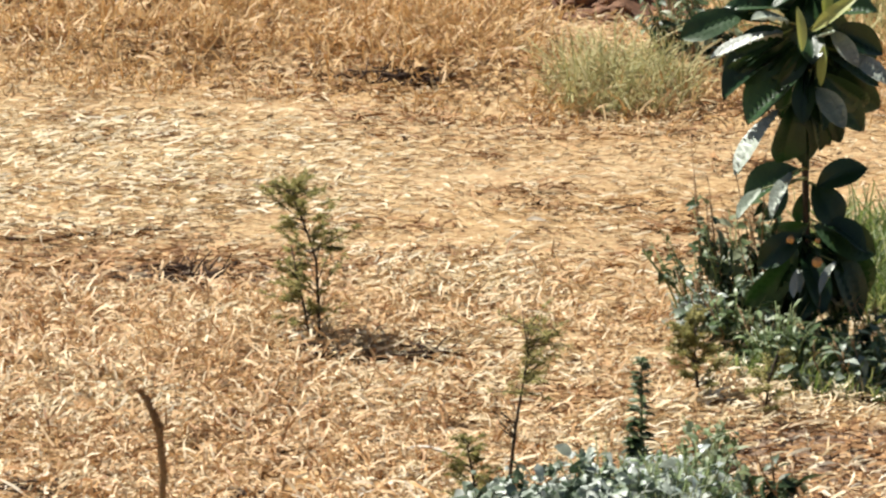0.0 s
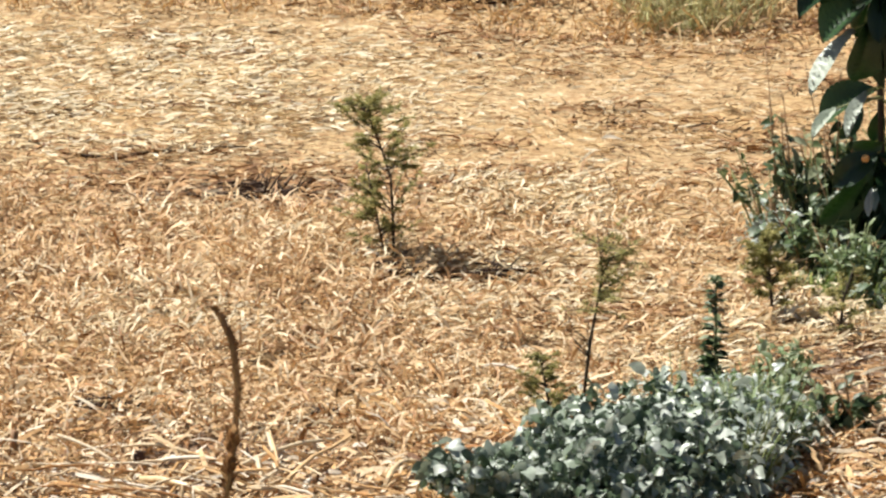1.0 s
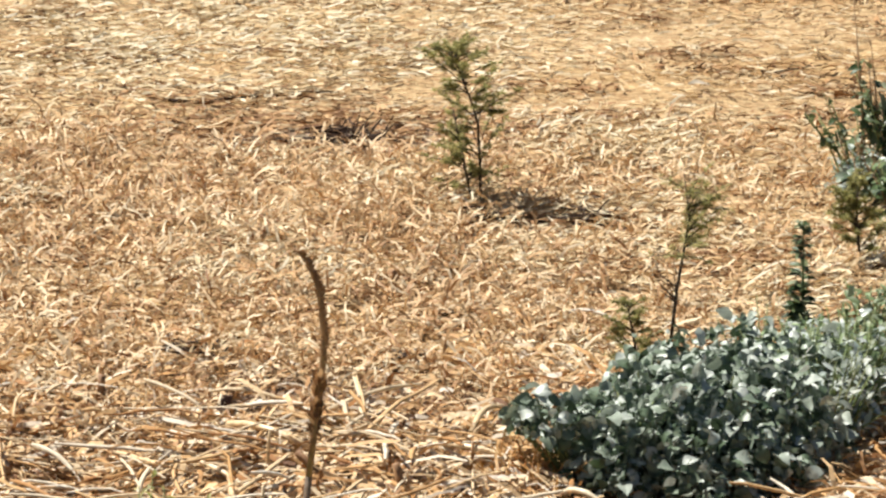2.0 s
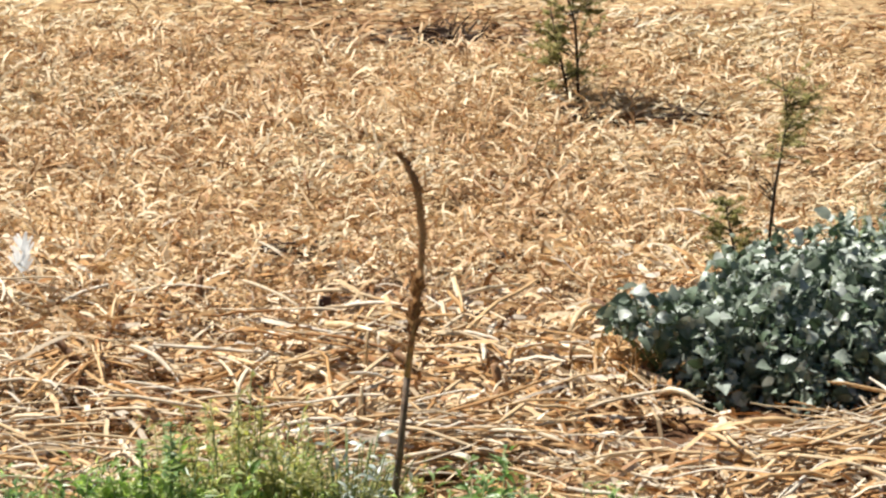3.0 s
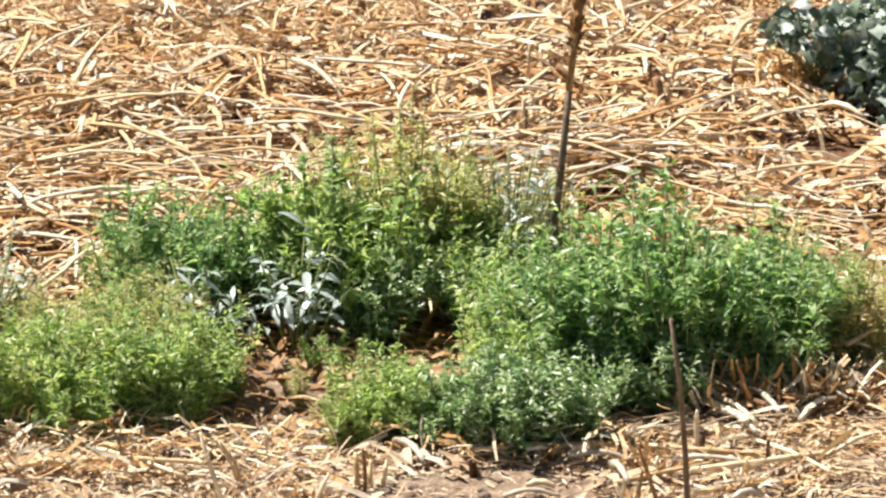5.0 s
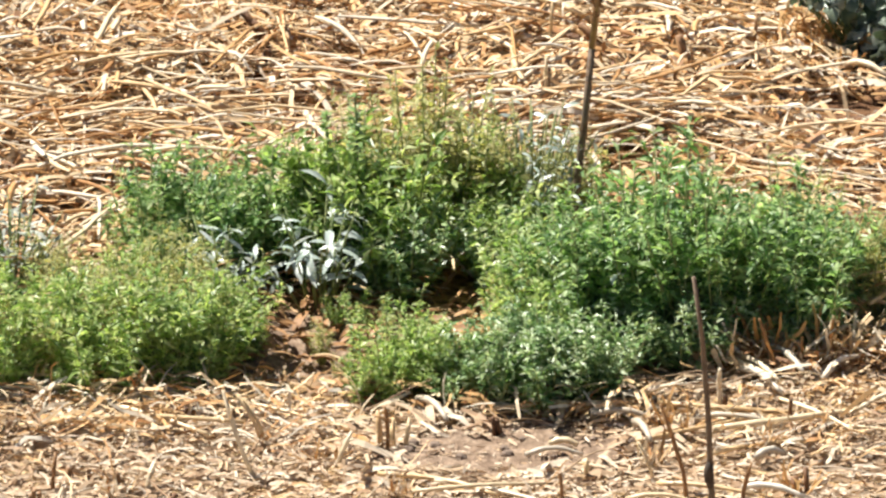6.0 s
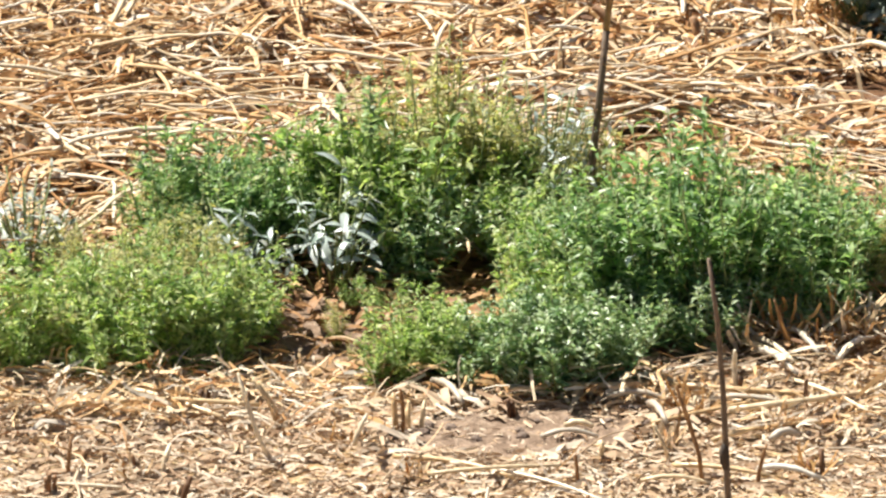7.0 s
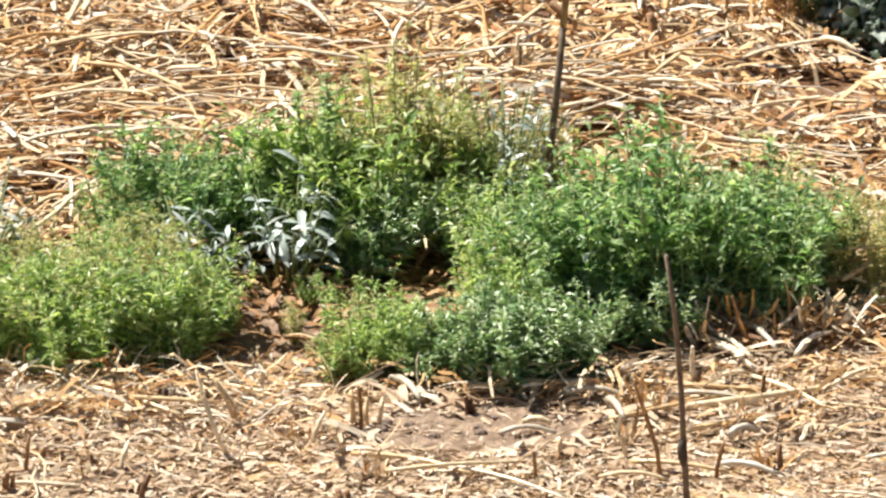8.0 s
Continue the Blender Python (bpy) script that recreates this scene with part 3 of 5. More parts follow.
    strands("thin_straw", NEAR_CHAFF, "thin pale straws lying on the chaff", "straw litter", x, y, rs.uniform(0.004, 0.03, n), rs.normal(0, 0.7, n) + np.pi * rs.randint(0, 2, n),
            rs.uniform(0.05, 0.2, n), rs.uniform(0.003, 0.006, n), rs.uniform(-0.1, 0.3, n), rs.uniform(-0.3, 0.2, n), rs.normal(0, 0.25, n), sides=4, steps=4, seed=64, kink=0.12)
    # thin hay among the straw
    x, y, rs = scatter(14000, -1.5, 1.7, 7.6, 11.8, lambda x, y: (1 - 0.97 * bare(x, y)) * (0.06 + 0.94 * clumps(x, y, 10, 12) ** 2) * (0.25 + 0.75 * soft_step(y, 8.6, 9.1)), 65)
    n = len(x)
    strands("thin_hay", STRAW, "thin wiry hay tangled through the straw", "straw litter", x, y, rs.uniform(0.002, 0.045, n), rs.normal(0, 1.0, n) + np.pi * rs.randint(0, 2, n),
            rs.uniform(0.03, 0.12, n), rs.uniform(0.0015, 0.0035, n), rs.uniform(-0.2, 1.0, n), rs.uniform(-0.9, 0.3, n), rs.normal(0, 0.5, n), steps=4, seed=66)
    # dark weathered straw at the bottom of the layer, and brown patches farther off
    x, y, rs = scatter(26000, -1.5, 1.7, 8.9, 11.6, lambda x, y: (1 - 0.9 * bare(x, y)) * (0.08 + 0.92 * clumps(x, y, 5, 6) ** 1.6), 81)
    n = len(x)
    strands("weathered_straw", ROTTEN, "weathered brown straw lying on the soil", "straw litter", x, y, rs.uniform(0.0, 0.03, n), rs.uniform(0, 6.28, n),
            rs.uniform(0.02, 0.09, n), rs.uniform(0.003, 0.008, n), rs.uniform(-0.1, 0.5, n), rs.uniform(-0.5, 0.2, n), rs.normal(0, 0.5, n), seed=82)

    x, y, rs = scatter(95000, WEST, EAST, 11.5, 17.4, lambda x, y: np.maximum(browned(x, y), 0.8 * streaks(x, y)), 91)
    n = len(x)
    strands("brown_litter", BROWN_LITTER, "patches of darker brown dead grass on the field", "dry grass", x, y, rs.uniform(0.002, 0.018, n), rs.normal(0, 0.8, n) + np.pi * rs.randint(0, 2, n),
            rs.uniform(0.02, 0.08, n), rs.uniform(0.004, 0.009, n), rs.uniform(-0.05, 0.3, n), rs.uniform(-0.6, 0.2, n), rs.normal(0, 0.8, n), seed=92)
    # broken chaff pressed onto the near soil
    x, y, rs = scatter(64000, -1.5, 1.7, 7.6, 8.95, lambda x, y: (1 - 0.97 * bare(x, y)) * (0.45 + 0.55 * clumps(x, y, 9, 3)) * soft_step(8.95 - y, 0, 0.2), 75)
    n = len(x)
    strands("broken_chaff", NEAR_CHAFF, "pale pinkish broken chaff pressed onto the soil", "straw litter", x, y, rs.uniform(0.001, 0.009, n), rs.normal(0, 0.8, n) + np.pi * rs.randint(0, 2, n),
            rs.uniform(0.012, 0.055, n), rs.uniform(0.003, 0.007, n), rs.uniform(-0.05, 0.2, n), rs.uniform(-0.3, 0.1, n), rs.normal(0, 0.6, n), seed=76)
    # flecks of chaff on the bare soil
    x, y, rs = scatter(1500, -0.45, 0.4, 8.4, 9.0, lambda x, y: bare(x, y) * (0.2 + 0.8 * clumps(x, y, 40, 3)), 77)
    n = len(x)
    strands("soil_flecks", NEAR_CHAFF, "small flecks of chaff scattered on bare soil", "straw litter", x, y, rs.uniform(0.001, 0.006, n), rs.uniform(0, 6.28, n),
            rs.uniform(0.04, 0.11, n), rs.uniform(0.006, 0.016, n), rs.uniform(-0.1, 0.5, n), rs.uniform(-0.3, 0.1, n), rs.normal(0, 0.6, n), seed=78)
    # short upright tufts near the camera
    x, y, rs = scatter(15000, -1.5, 1.7, 7.6, 9.0, lambda x, y: (1 - bare(x, y)) * clumps(x, y, 12, 2), 71)
    n = len(x)
    strands("short_dry_tufts", NEAR_CHAFF, "short curled dry grass tufts", "dry grass", x, y, np.zeros(n), rs.uniform(0, 6.28, n),
            rs.uniform(0.015, 0.05, n), rs.uniform(0.002, 0.005, n), rs.uniform(0.2, 1.2, n), rs.uniform(-0.9, 0.3, n), rs.normal(0, 1.0, n), steps=4, seed=72)


straw_field()


def straw_stalk(x0, y0, x1, y1, r=0.004, arch=0.01, seed=0, mat=STALK, lift_by=0.012, bow=0.2):
    """One long straw that lies from place to place with joints and a slight bow."""
    rnd = random.Random(seed)
    d = math.hypot(x1 - x0, y1 - y0)
    s = Shape()
    pts, rad = [], []
    side = rnd.uniform(-bow, bow) * d
    for i in range(9):
        t = i / 8
        pts.append((t * d, 0.5 * side * math.sin(math.pi * t), r + 0.4 * arch * math.sin(math.pi * t) + lift_by))
        rad.append(r * (1.25 if i in (2, 5) else 1.0) * (1 - 0.25 * t))
    s.tube(pts, rad, 6)
    ob = new("straw_stalk", s.mesh("straw_stalk", mat))
    ob.matrix_basis = pose(x0, y0, ground_z((x0 + x1) / 2, (y0 + y1) / 2), 0, 0, math.degrees(math.atan2(y1 - y0, x1 - x0)))
    return tagged(ob, "long pale dry straw stalk lying on the ground", "straw", "long straw stalks")


LYING = [
    (0.04, 11.32, 0.27, 11.60), (-0.26, 10.39, 0.04, 10.37), (-0.17, 11.10, 0.09, 10.78),
    (0.25, 11.14, 0.40, 11.18), (0.61, 10.54, 0.81, 10.53), (0.51, 10.25, 0.66, 10.11), (-0.91, 9.46, -0.68, 9.60),
    (-0.02, 8.93, 0.06, 8.80), (-0.10, 8.80, 0.12, 8.80), (0.09, 8.61, 0.38, 8.77), (-0.80, 8.76, -0.61, 8.61),
    (0.24, 8.97, 0.32, 8.87), (-1.20, 10.85, -1.07, 10.69), (-0.98, 10.62, -0.83, 10.48), (-1.05, 10.10, -0.70, 10.25),
]
LYING_NEAR = [
    (-0.149, 8.784, 0.126, 8.775), (0.126, 8.775, 0.331, 8.732), (0.217, 8.657, 0.458, 8.748), (0.066, 8.891, 0.117, 8.803), (0.263, 8.983, 0.33, 8.857),
    (-0.051, 8.60, -0.005, 8.594), (0.121, 8.417, 0.274, 8.37), (-0.923, 8.642, -0.553, 8.663), (-0.305, 10.682, -0.048, 10.644), (-0.232, 10.399, -0.003, 10.344),
    (0.038, 11.271, 0.244, 11.556), (-0.264, 11.357, -0.003, 11.145), (-0.838, 11.444, -0.667, 11.357), 
]
PALE_STALKS = [(0.60, 12.08, 0.70, 12.0), (0.265, 8.919, 0.333, 8.799), (0.31, 9.023, 0.372, 8.892), (0.067, 8.835, 0.122, 8.749), (0.018, 8.739, 0.119, 8.722), (0.087, 8.704, 0.114, 8.613), (0.188, 8.721, 0.331, 8.68), (0.259, 8.412, 0.355, 8.366), (-0.273, 8.852, -0.222, 8.745), (-0.09, 8.541, 0.003, 8.541), (0.404, 8.864, 0.468, 8.976), (0.282, 8.543, 0.329, 8.563)]
SWATHE_STALKS = [(0.042, 11.228, 0.258, 11.459), (-0.259, 10.318, 0.039, 10.292), (-0.144, 11.101, 0.018, 10.936), (-0.279, 10.915, -0.094, 10.677), (0.355, 11.101, 0.431, 11.292), (0.247, 10.956, 0.449, 10.835), (0.37, 10.156, 0.462, 10.191), (0.521, 10.677, 0.601, 10.599), (0.598, 10.429, 0.819, 10.466), (0.651, 10.033, 0.745, 10.336), (-0.935, 11.445, -0.835, 11.548), (-0.832, 10.373, -0.65, 10.429), (-0.921, 11.336, -0.712, 11.292)]
for i, row in enumerate(PALE_STALKS):
    straw_stalk(*row, r=0.0045 + 0.001 * (i % 3), arch=0.03, seed=60 + i, mat=WHITE_HUSK, bow=0.08, lift_by=0.03 if row[1] > 11 else 0.012)
for i, row in enumerate(SWATHE_STALKS):
    straw_stalk(*row, r=0.0055 + 0.0012 * (i % 3), arch=0.05, seed=80 + i, lift_by=0.03)
for i, row in enumerate(LYING_NEAR):
    straw_stalk(*row, r=0.0042 + 0.0008 * (i % 3), arch=0.02, seed=30 + i)
for i, row in enumerate(LYING):
    straw_stalk(*row, r=0.0036 + 0.0009 * (i % 3), seed=i)
rnd = random.Random(8)
for i in range(210):
    x, y = rnd.uniform(-1.25, 1.2), rnd.gauss(10.5, 0.55) if i < 185 else rnd.uniform(8.2, 8.9)
    a, d = rnd.gauss(0, 0.6), rnd.uniform(0.1, 0.32)
    if bare(x, y) > 0.3 or y > 11.45 or (x + d * math.cos(a) > 0.45 and y + d * math.sin(a) > 10.5):
        continue
    straw_stalk(x, y, x + d * math.cos(a), y + d * math.sin(a), rnd.uniform(0.0022, 0.0046), rnd.uniform(0, 0.03), 100 + i)


def stubble(x, y, h, lean, az, r=0.005, seed=0, mat=STUB, words="short upright brown cut stem rooted in the soil"):
    rnd = random.Random(seed)
    s = Shape()
    for k in range(rnd.choice((1, 1, 2, 3))):
        ox, oy, hh = rnd.uniform(-0.008, 0.008) * k, rnd.uniform(-0.008, 0.008) * k, h * rnd.uniform(0.6, 1.0)
        s.tube([(ox, oy, -0.01), (ox + lean * hh * 0.4, oy, hh * 0.5), (ox + lean * hh, oy, hh)], [r * 1.2, r, r * 1.05], 6)
    ob = new("stubble", s.mesh("stubble", mat))
    ob.matrix_basis = pose(x, y, ground_z(x, y), 0, 0, az)
    return tagged(ob, words, "stubble", "cut stubble stems")


for i, (x, y, h, lean) in enumerate([(-0.15, 11.27, 0.055, 0.05), (-0.2, 11.31, 0.05, 0), (0.21, 10.66, 0.1, -0.2), (-0.07, 10.43, 0.075, 0), (0.28, 10.62, 0.06, 0.7), (-0.42, 11.38, 0.06, 0.1),
                                     (0.14, 11.17, 0.04, 0), (0.21, 12.49, 0.04, 0), (0.07, 10.72, 0.1, -0.8), (-0.31, 8.64, 0.06, 0), (-0.29, 8.63, 0.05, 0.3), (-0.69, 8.69, 0.05, 0),
                                     (0.15, 8.67, 0.05, 0.2), (-0.52, 8.64, 0.1, -0.5), (0.12, 8.45, 0.1, -0.4), (-0.65, 10.75, 0.06, 0.5), (-0.62, 10.9, 0.08, -0.6)]):
    if y > 9:
        stubble(x, y, h * 1.35, lean, 0, 0.009, i)
    else:
        stubble(x, y, h * 0.9, lean, 0, 0.003, i, STALK, "short upright pale cut stem rooted in the soil")
for i in range(40):
    stubble(rnd.uniform(-1.2, 1.0), rnd.choice((rnd.uniform(8.1, 8.8), rnd.uniform(9.8, 11.6))), rnd.uniform(0.02, 0.06), rnd.uniform(-0.4, 0.4), rnd.uniform(0, 360), rnd.uniform(0.003, 0.005), 50 + i)

def withered_weed(x, y, across, h, r, seed):
    """A single dead stem that stands or leans, thinner and paler than a stick."""
    rnd = random.Random(seed)
    s = Shape()
    bow = rnd.uniform(-0.06, 0.06) * h
    s.tube([(0, 0, -0.015), (across * 0.35 + bow, 0, h * 0.35), (across * 0.7 + bow * 0.6, rnd.uniform(-0.01, 0.01), h * 0.7), (across, rnd.uniform(-0.02, 0.02), h)], [r * 1.1, r, r * 1.1, r * 0.6], 6)
    if rnd.random() < 0.5:
        s.tube([(across * 0.7 + bow * 0.6, 0, h * 0.7), (across * 0.7 + rnd.uniform(-0.02, 0.02), -0.01, h * 0.85)], [r * 0.6, r * 0.4], 5)
    ob = new("withered_weed", s.mesh("withered_weed", STALK if seed % 3 else RUST))
    ob.matrix_basis = pose(x, y, ground_z(x, y))
    return tagged(ob, "thin withered weed standing crooked in the straw", "dead weed", "standing withered weeds")


for i, (x, y, across, h) in enumerate([
        (0.171, 8.34, -0.046, 0.178), (-0.523, 8.486, -0.053, 0.146), (-0.881, 8.749, -0.031, 0.056), (0.255, 8.36, 0.015, 0.077), (0.009, 8.46, 0.001, 0.039), (-0.329, 8.628, -0.003, 0.064),
        (-0.317, 8.621, -0.003, 0.077), (-0.287, 8.628, 0.007, 0.054), (0.234, 8.775, -0.005, 0.08), (0.328, 8.941, -0.029, 0.101), (-0.399, 8.537, 0.028, 0.059), (-0.698, 8.422, 0.013, 0.044),
        (-0.846, 8.397, 0.007, 0.067), (-0.06, 10.78, 0.002, 0.12), (0.215, 10.624, -0.007, 0.058), (0.337, 10.819, 0.011, 0.083), (-0.068, 10.399, 0.0, 0.114), (-0.168, 11.271, 0.006, 0.067)]):
    withered_weed(x, y, across, h, 0.0036 + 0.0006 * (i % 3), i)

# ---- loquat sapling ----

BIG_LEAVES = []
for k in range(4):
    vs, fs = blade_shape(1.0, 0.40, 0.45 + 0.25 * k, 0.35 + 0.16 * k, rows=22, cols=4, ribs=11, widest=0.62, wave=0.09, seed=k)
    BIG_LEAVES.append(mesh_of("leaf", vs, fs, GLOSSY))
FOLDED = [mesh_of("leaf", *blade_shape(1.0, 0.5, 0.5, 0.95, rows=22, cols=4, ribs=11, widest=0.6, wave=0.05, seed=9), GLOSSY)]
NARROW = [mesh_of("leaf", *blade_shape(1.0, 0.24, 0.2 + 0.25 * k, 0.5, rows=12, cols=2, widest=0.5, seed=k), YOUNG_LEAF) for k in range(2)]

YOUNG_BROAD = [mesh_of("leaf", *blade_shape(1.0, 0.42, 0.45, 0.3, rows=14, cols=2, ribs=9, widest=0.55, seed=4), YOUNG_LEAF)]
SHEEN_LEAVES = [mesh_of("leaf", *blade_shape(1.0, 0.42, 0.4, 0.25 + 0.2 * k, rows=22, cols=4, ribs=9, widest=0.55, wave=0.08, seed=6 + k, relief=0.17), SHEEN) for k in range(2)]
WITHERED = [mesh_of("leaf", *blade_shape(1.0, 0.42, 0.5, 0.6, rows=14, cols=2, widest=0.5, wave=0.2, seed=5), WISP)]
# foot and tip of each leaf beside and up the stem, its width, and how it is turned: 0 shaded, 1 to the sun and coloured
# pale for it, 2 young, 3 withering, 4 one half in the sun, 5 young and coloured pale for the sun
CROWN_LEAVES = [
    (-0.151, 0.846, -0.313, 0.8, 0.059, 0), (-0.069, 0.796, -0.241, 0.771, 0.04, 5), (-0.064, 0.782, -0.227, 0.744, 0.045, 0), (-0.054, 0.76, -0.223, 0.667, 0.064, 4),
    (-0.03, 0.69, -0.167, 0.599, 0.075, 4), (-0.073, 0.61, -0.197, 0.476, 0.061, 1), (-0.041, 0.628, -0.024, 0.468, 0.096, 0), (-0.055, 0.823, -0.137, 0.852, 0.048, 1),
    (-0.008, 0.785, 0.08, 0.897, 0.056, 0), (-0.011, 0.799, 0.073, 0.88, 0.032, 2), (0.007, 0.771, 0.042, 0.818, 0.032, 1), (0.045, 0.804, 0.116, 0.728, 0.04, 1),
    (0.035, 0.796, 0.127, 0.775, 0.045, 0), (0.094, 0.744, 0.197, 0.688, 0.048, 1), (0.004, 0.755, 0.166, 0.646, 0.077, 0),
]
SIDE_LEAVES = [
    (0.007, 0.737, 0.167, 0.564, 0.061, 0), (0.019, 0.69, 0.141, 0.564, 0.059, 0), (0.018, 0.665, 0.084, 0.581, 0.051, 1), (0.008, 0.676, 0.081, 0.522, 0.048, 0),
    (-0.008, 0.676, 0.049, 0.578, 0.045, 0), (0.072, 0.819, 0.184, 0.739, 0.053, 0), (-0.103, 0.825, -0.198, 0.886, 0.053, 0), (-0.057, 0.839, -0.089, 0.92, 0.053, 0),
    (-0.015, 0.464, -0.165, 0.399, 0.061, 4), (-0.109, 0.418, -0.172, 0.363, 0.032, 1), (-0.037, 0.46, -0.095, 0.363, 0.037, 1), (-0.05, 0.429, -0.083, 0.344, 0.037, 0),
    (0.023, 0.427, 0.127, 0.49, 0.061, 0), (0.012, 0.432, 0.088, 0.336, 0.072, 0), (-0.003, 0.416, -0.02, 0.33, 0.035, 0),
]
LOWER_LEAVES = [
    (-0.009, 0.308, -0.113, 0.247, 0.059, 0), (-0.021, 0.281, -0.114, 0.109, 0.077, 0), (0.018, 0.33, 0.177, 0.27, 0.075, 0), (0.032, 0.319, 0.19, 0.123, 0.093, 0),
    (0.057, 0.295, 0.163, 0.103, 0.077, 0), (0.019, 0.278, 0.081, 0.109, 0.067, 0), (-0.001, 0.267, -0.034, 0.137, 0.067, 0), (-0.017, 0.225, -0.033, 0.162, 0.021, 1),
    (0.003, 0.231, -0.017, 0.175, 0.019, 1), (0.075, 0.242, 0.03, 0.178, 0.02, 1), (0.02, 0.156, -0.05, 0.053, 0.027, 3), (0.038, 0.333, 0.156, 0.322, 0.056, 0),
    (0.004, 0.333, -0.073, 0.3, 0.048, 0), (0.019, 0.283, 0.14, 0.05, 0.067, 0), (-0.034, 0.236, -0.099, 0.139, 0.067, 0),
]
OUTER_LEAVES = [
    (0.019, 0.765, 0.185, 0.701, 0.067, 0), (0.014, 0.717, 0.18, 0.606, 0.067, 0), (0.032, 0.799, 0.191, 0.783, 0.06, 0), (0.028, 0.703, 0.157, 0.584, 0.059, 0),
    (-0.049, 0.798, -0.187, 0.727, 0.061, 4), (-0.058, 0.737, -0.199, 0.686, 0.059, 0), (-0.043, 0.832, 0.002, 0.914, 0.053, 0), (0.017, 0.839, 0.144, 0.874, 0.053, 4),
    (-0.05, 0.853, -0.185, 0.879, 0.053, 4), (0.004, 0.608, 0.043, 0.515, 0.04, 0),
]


def span(foot, tip, normal, width):
    """A pose that stretches a leaf of unit length from foot to tip, with its upper side turned to the normal."""
    t = tip - foot
    size = t.length
    t.normalize()
    z = Vector(normal)
    z = (z - t * z.dot(t)).normalized()
    return Matrix.Translation(foot) @ Matrix((t, z.cross(t), z)).transposed().to_4x4() @ Matrix.Diagonal((size, width / 0.42, size, 1))


def slide(x, y, dx, dy, z):
    """A place beside the stem, brought nearer or farther by dy while it keeps its bearing from the path."""
    k = (y + dy) / y
    return Vector(((x + dx) * k - x, dy, EYE - (EYE - z) * k))


def sapling(x, y):
    ob = thing("loquat_sapling", (x, y, ground_z(x, y)))
    s = Shape()
    s.tube([(0.013, 0, -0.03), (0.01, 0, 0.12), (0.002, 0, 0.3), (-0.006, 0.005, 0.47), (-0.013, 0, 0.63), (-0.015, 0, 0.8), (-0.015, 0, 0.9)], [0.012, 0.010, 0.009, 0.0085, 0.008, 0.007, 0.004], 8)
    part("trunk", s.mesh("trunk", BARK), ob, "thin dark brown stem")
    rnd = random.Random(3)
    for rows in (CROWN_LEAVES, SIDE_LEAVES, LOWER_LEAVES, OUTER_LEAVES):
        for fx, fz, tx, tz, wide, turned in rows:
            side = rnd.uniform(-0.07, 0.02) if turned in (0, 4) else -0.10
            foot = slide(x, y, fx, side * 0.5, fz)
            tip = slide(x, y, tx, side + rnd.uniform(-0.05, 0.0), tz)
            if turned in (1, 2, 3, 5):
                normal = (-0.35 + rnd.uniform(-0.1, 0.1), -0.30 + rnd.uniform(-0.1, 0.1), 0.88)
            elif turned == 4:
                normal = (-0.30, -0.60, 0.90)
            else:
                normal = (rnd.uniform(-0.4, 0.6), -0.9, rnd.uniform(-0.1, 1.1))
            kinds, words = {1: (SHEEN_LEAVES, "leaf coloured pale grey as if sunlit"), 2: (YOUNG_BROAD, "pale yellow-green young leaf"), 3: (WITHERED, "pale withering leaf"),
                            4: (FOLDED, ""), 5: (SHEEN_LEAVES, "young leaf coloured pale grey-green as if sunlit")}.get(turned, (BIG_LEAVES, ""))
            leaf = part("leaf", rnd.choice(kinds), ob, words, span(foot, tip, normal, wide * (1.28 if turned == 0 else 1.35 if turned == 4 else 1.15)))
            root = Vector((-0.014 if fz > 0.55 else 0.0, 0, fz + min(0.03, abs(fx) * 0.3) * (-1 if fz > 0.8 else 1)))
            stem = Shape()
            stem.tube([root, (root + foot) / 2 + Vector((0, 0, 0.004)), foot], [0.003, 0.0025, 0.0025], 5)
            petiole = part("petiole", stem.mesh("petiole", WEED_STEM), leaf)
            petiole.matrix_parent_inverse = leaf.matrix_basis.inverted()
    for i in range(84):
        if i < 48:
            z, pitch = rnd.uniform(0.66, 0.93), rnd.uniform(-76, -8)
        elif i < 54:
            z, pitch = rnd.uniform(0.58, 0.68), rnd.uniform(-85, -55)
        else:
            z, pitch = rnd.uniform(0.2, 0.32), rnd.uniform(-75, -20)
        part("leaf", rnd.choice(BIG_LEAVES), ob, m=face((-0.008, -0.01, z), rnd.uniform(0, 360), pitch, (rnd.uniform(-0.4, 0.6), rnd.uniform(-0.9, 0.3), 0.7), rnd.uniform(0.10, 0.17) * (1.15 if i > 53 else 1)))
    for z, dx, az, ln, pitch in ((0.80, 0.0, -30, 0.13, 44), (0.77, 0.03, -110, 0.09, -74), (0.75, -0.022, 110, 0.10, 87), (0.83, 0.03, 48, 0.11, 78), (0.88, 0.0, 60, 0.10, 80), (0.88, 0.0, -100, 0.12, 70)):
        part("young_leaf", rnd.choice(NARROW), ob, "narrow yellow-green new leaf", face(slide(x, y, dx, -0.13, z), az, pitch, (rnd.uniform(-0.6, 0.6), -1, 0.5), ln * 1.1))
    tagged(ob, "young loquat sapling with large glossy ribbed dark leaves", "sapling")
    bm = bmesh.new()
    bmesh.ops.create_icosphere(bm, subdivisions=2, radius=0.011)
    me = bpy.data.meshes.new("fruit")
    bm.to_mesh(me)
    bm.free()
    me.materials.append(FRUIT)
    for fx, fz, size in ((0.016, 0.264, 1.2), (-0.049, 0.319, 0.9), (0.016, 0.317, 0.6)):
        part("fruit", me, ob, "small round orange fruit", pose(fx, -0.10, fz) @ Matrix.Scale(size, 4))


sapling(1.59, 13.03)

# ---- silver-leaved shrub ----

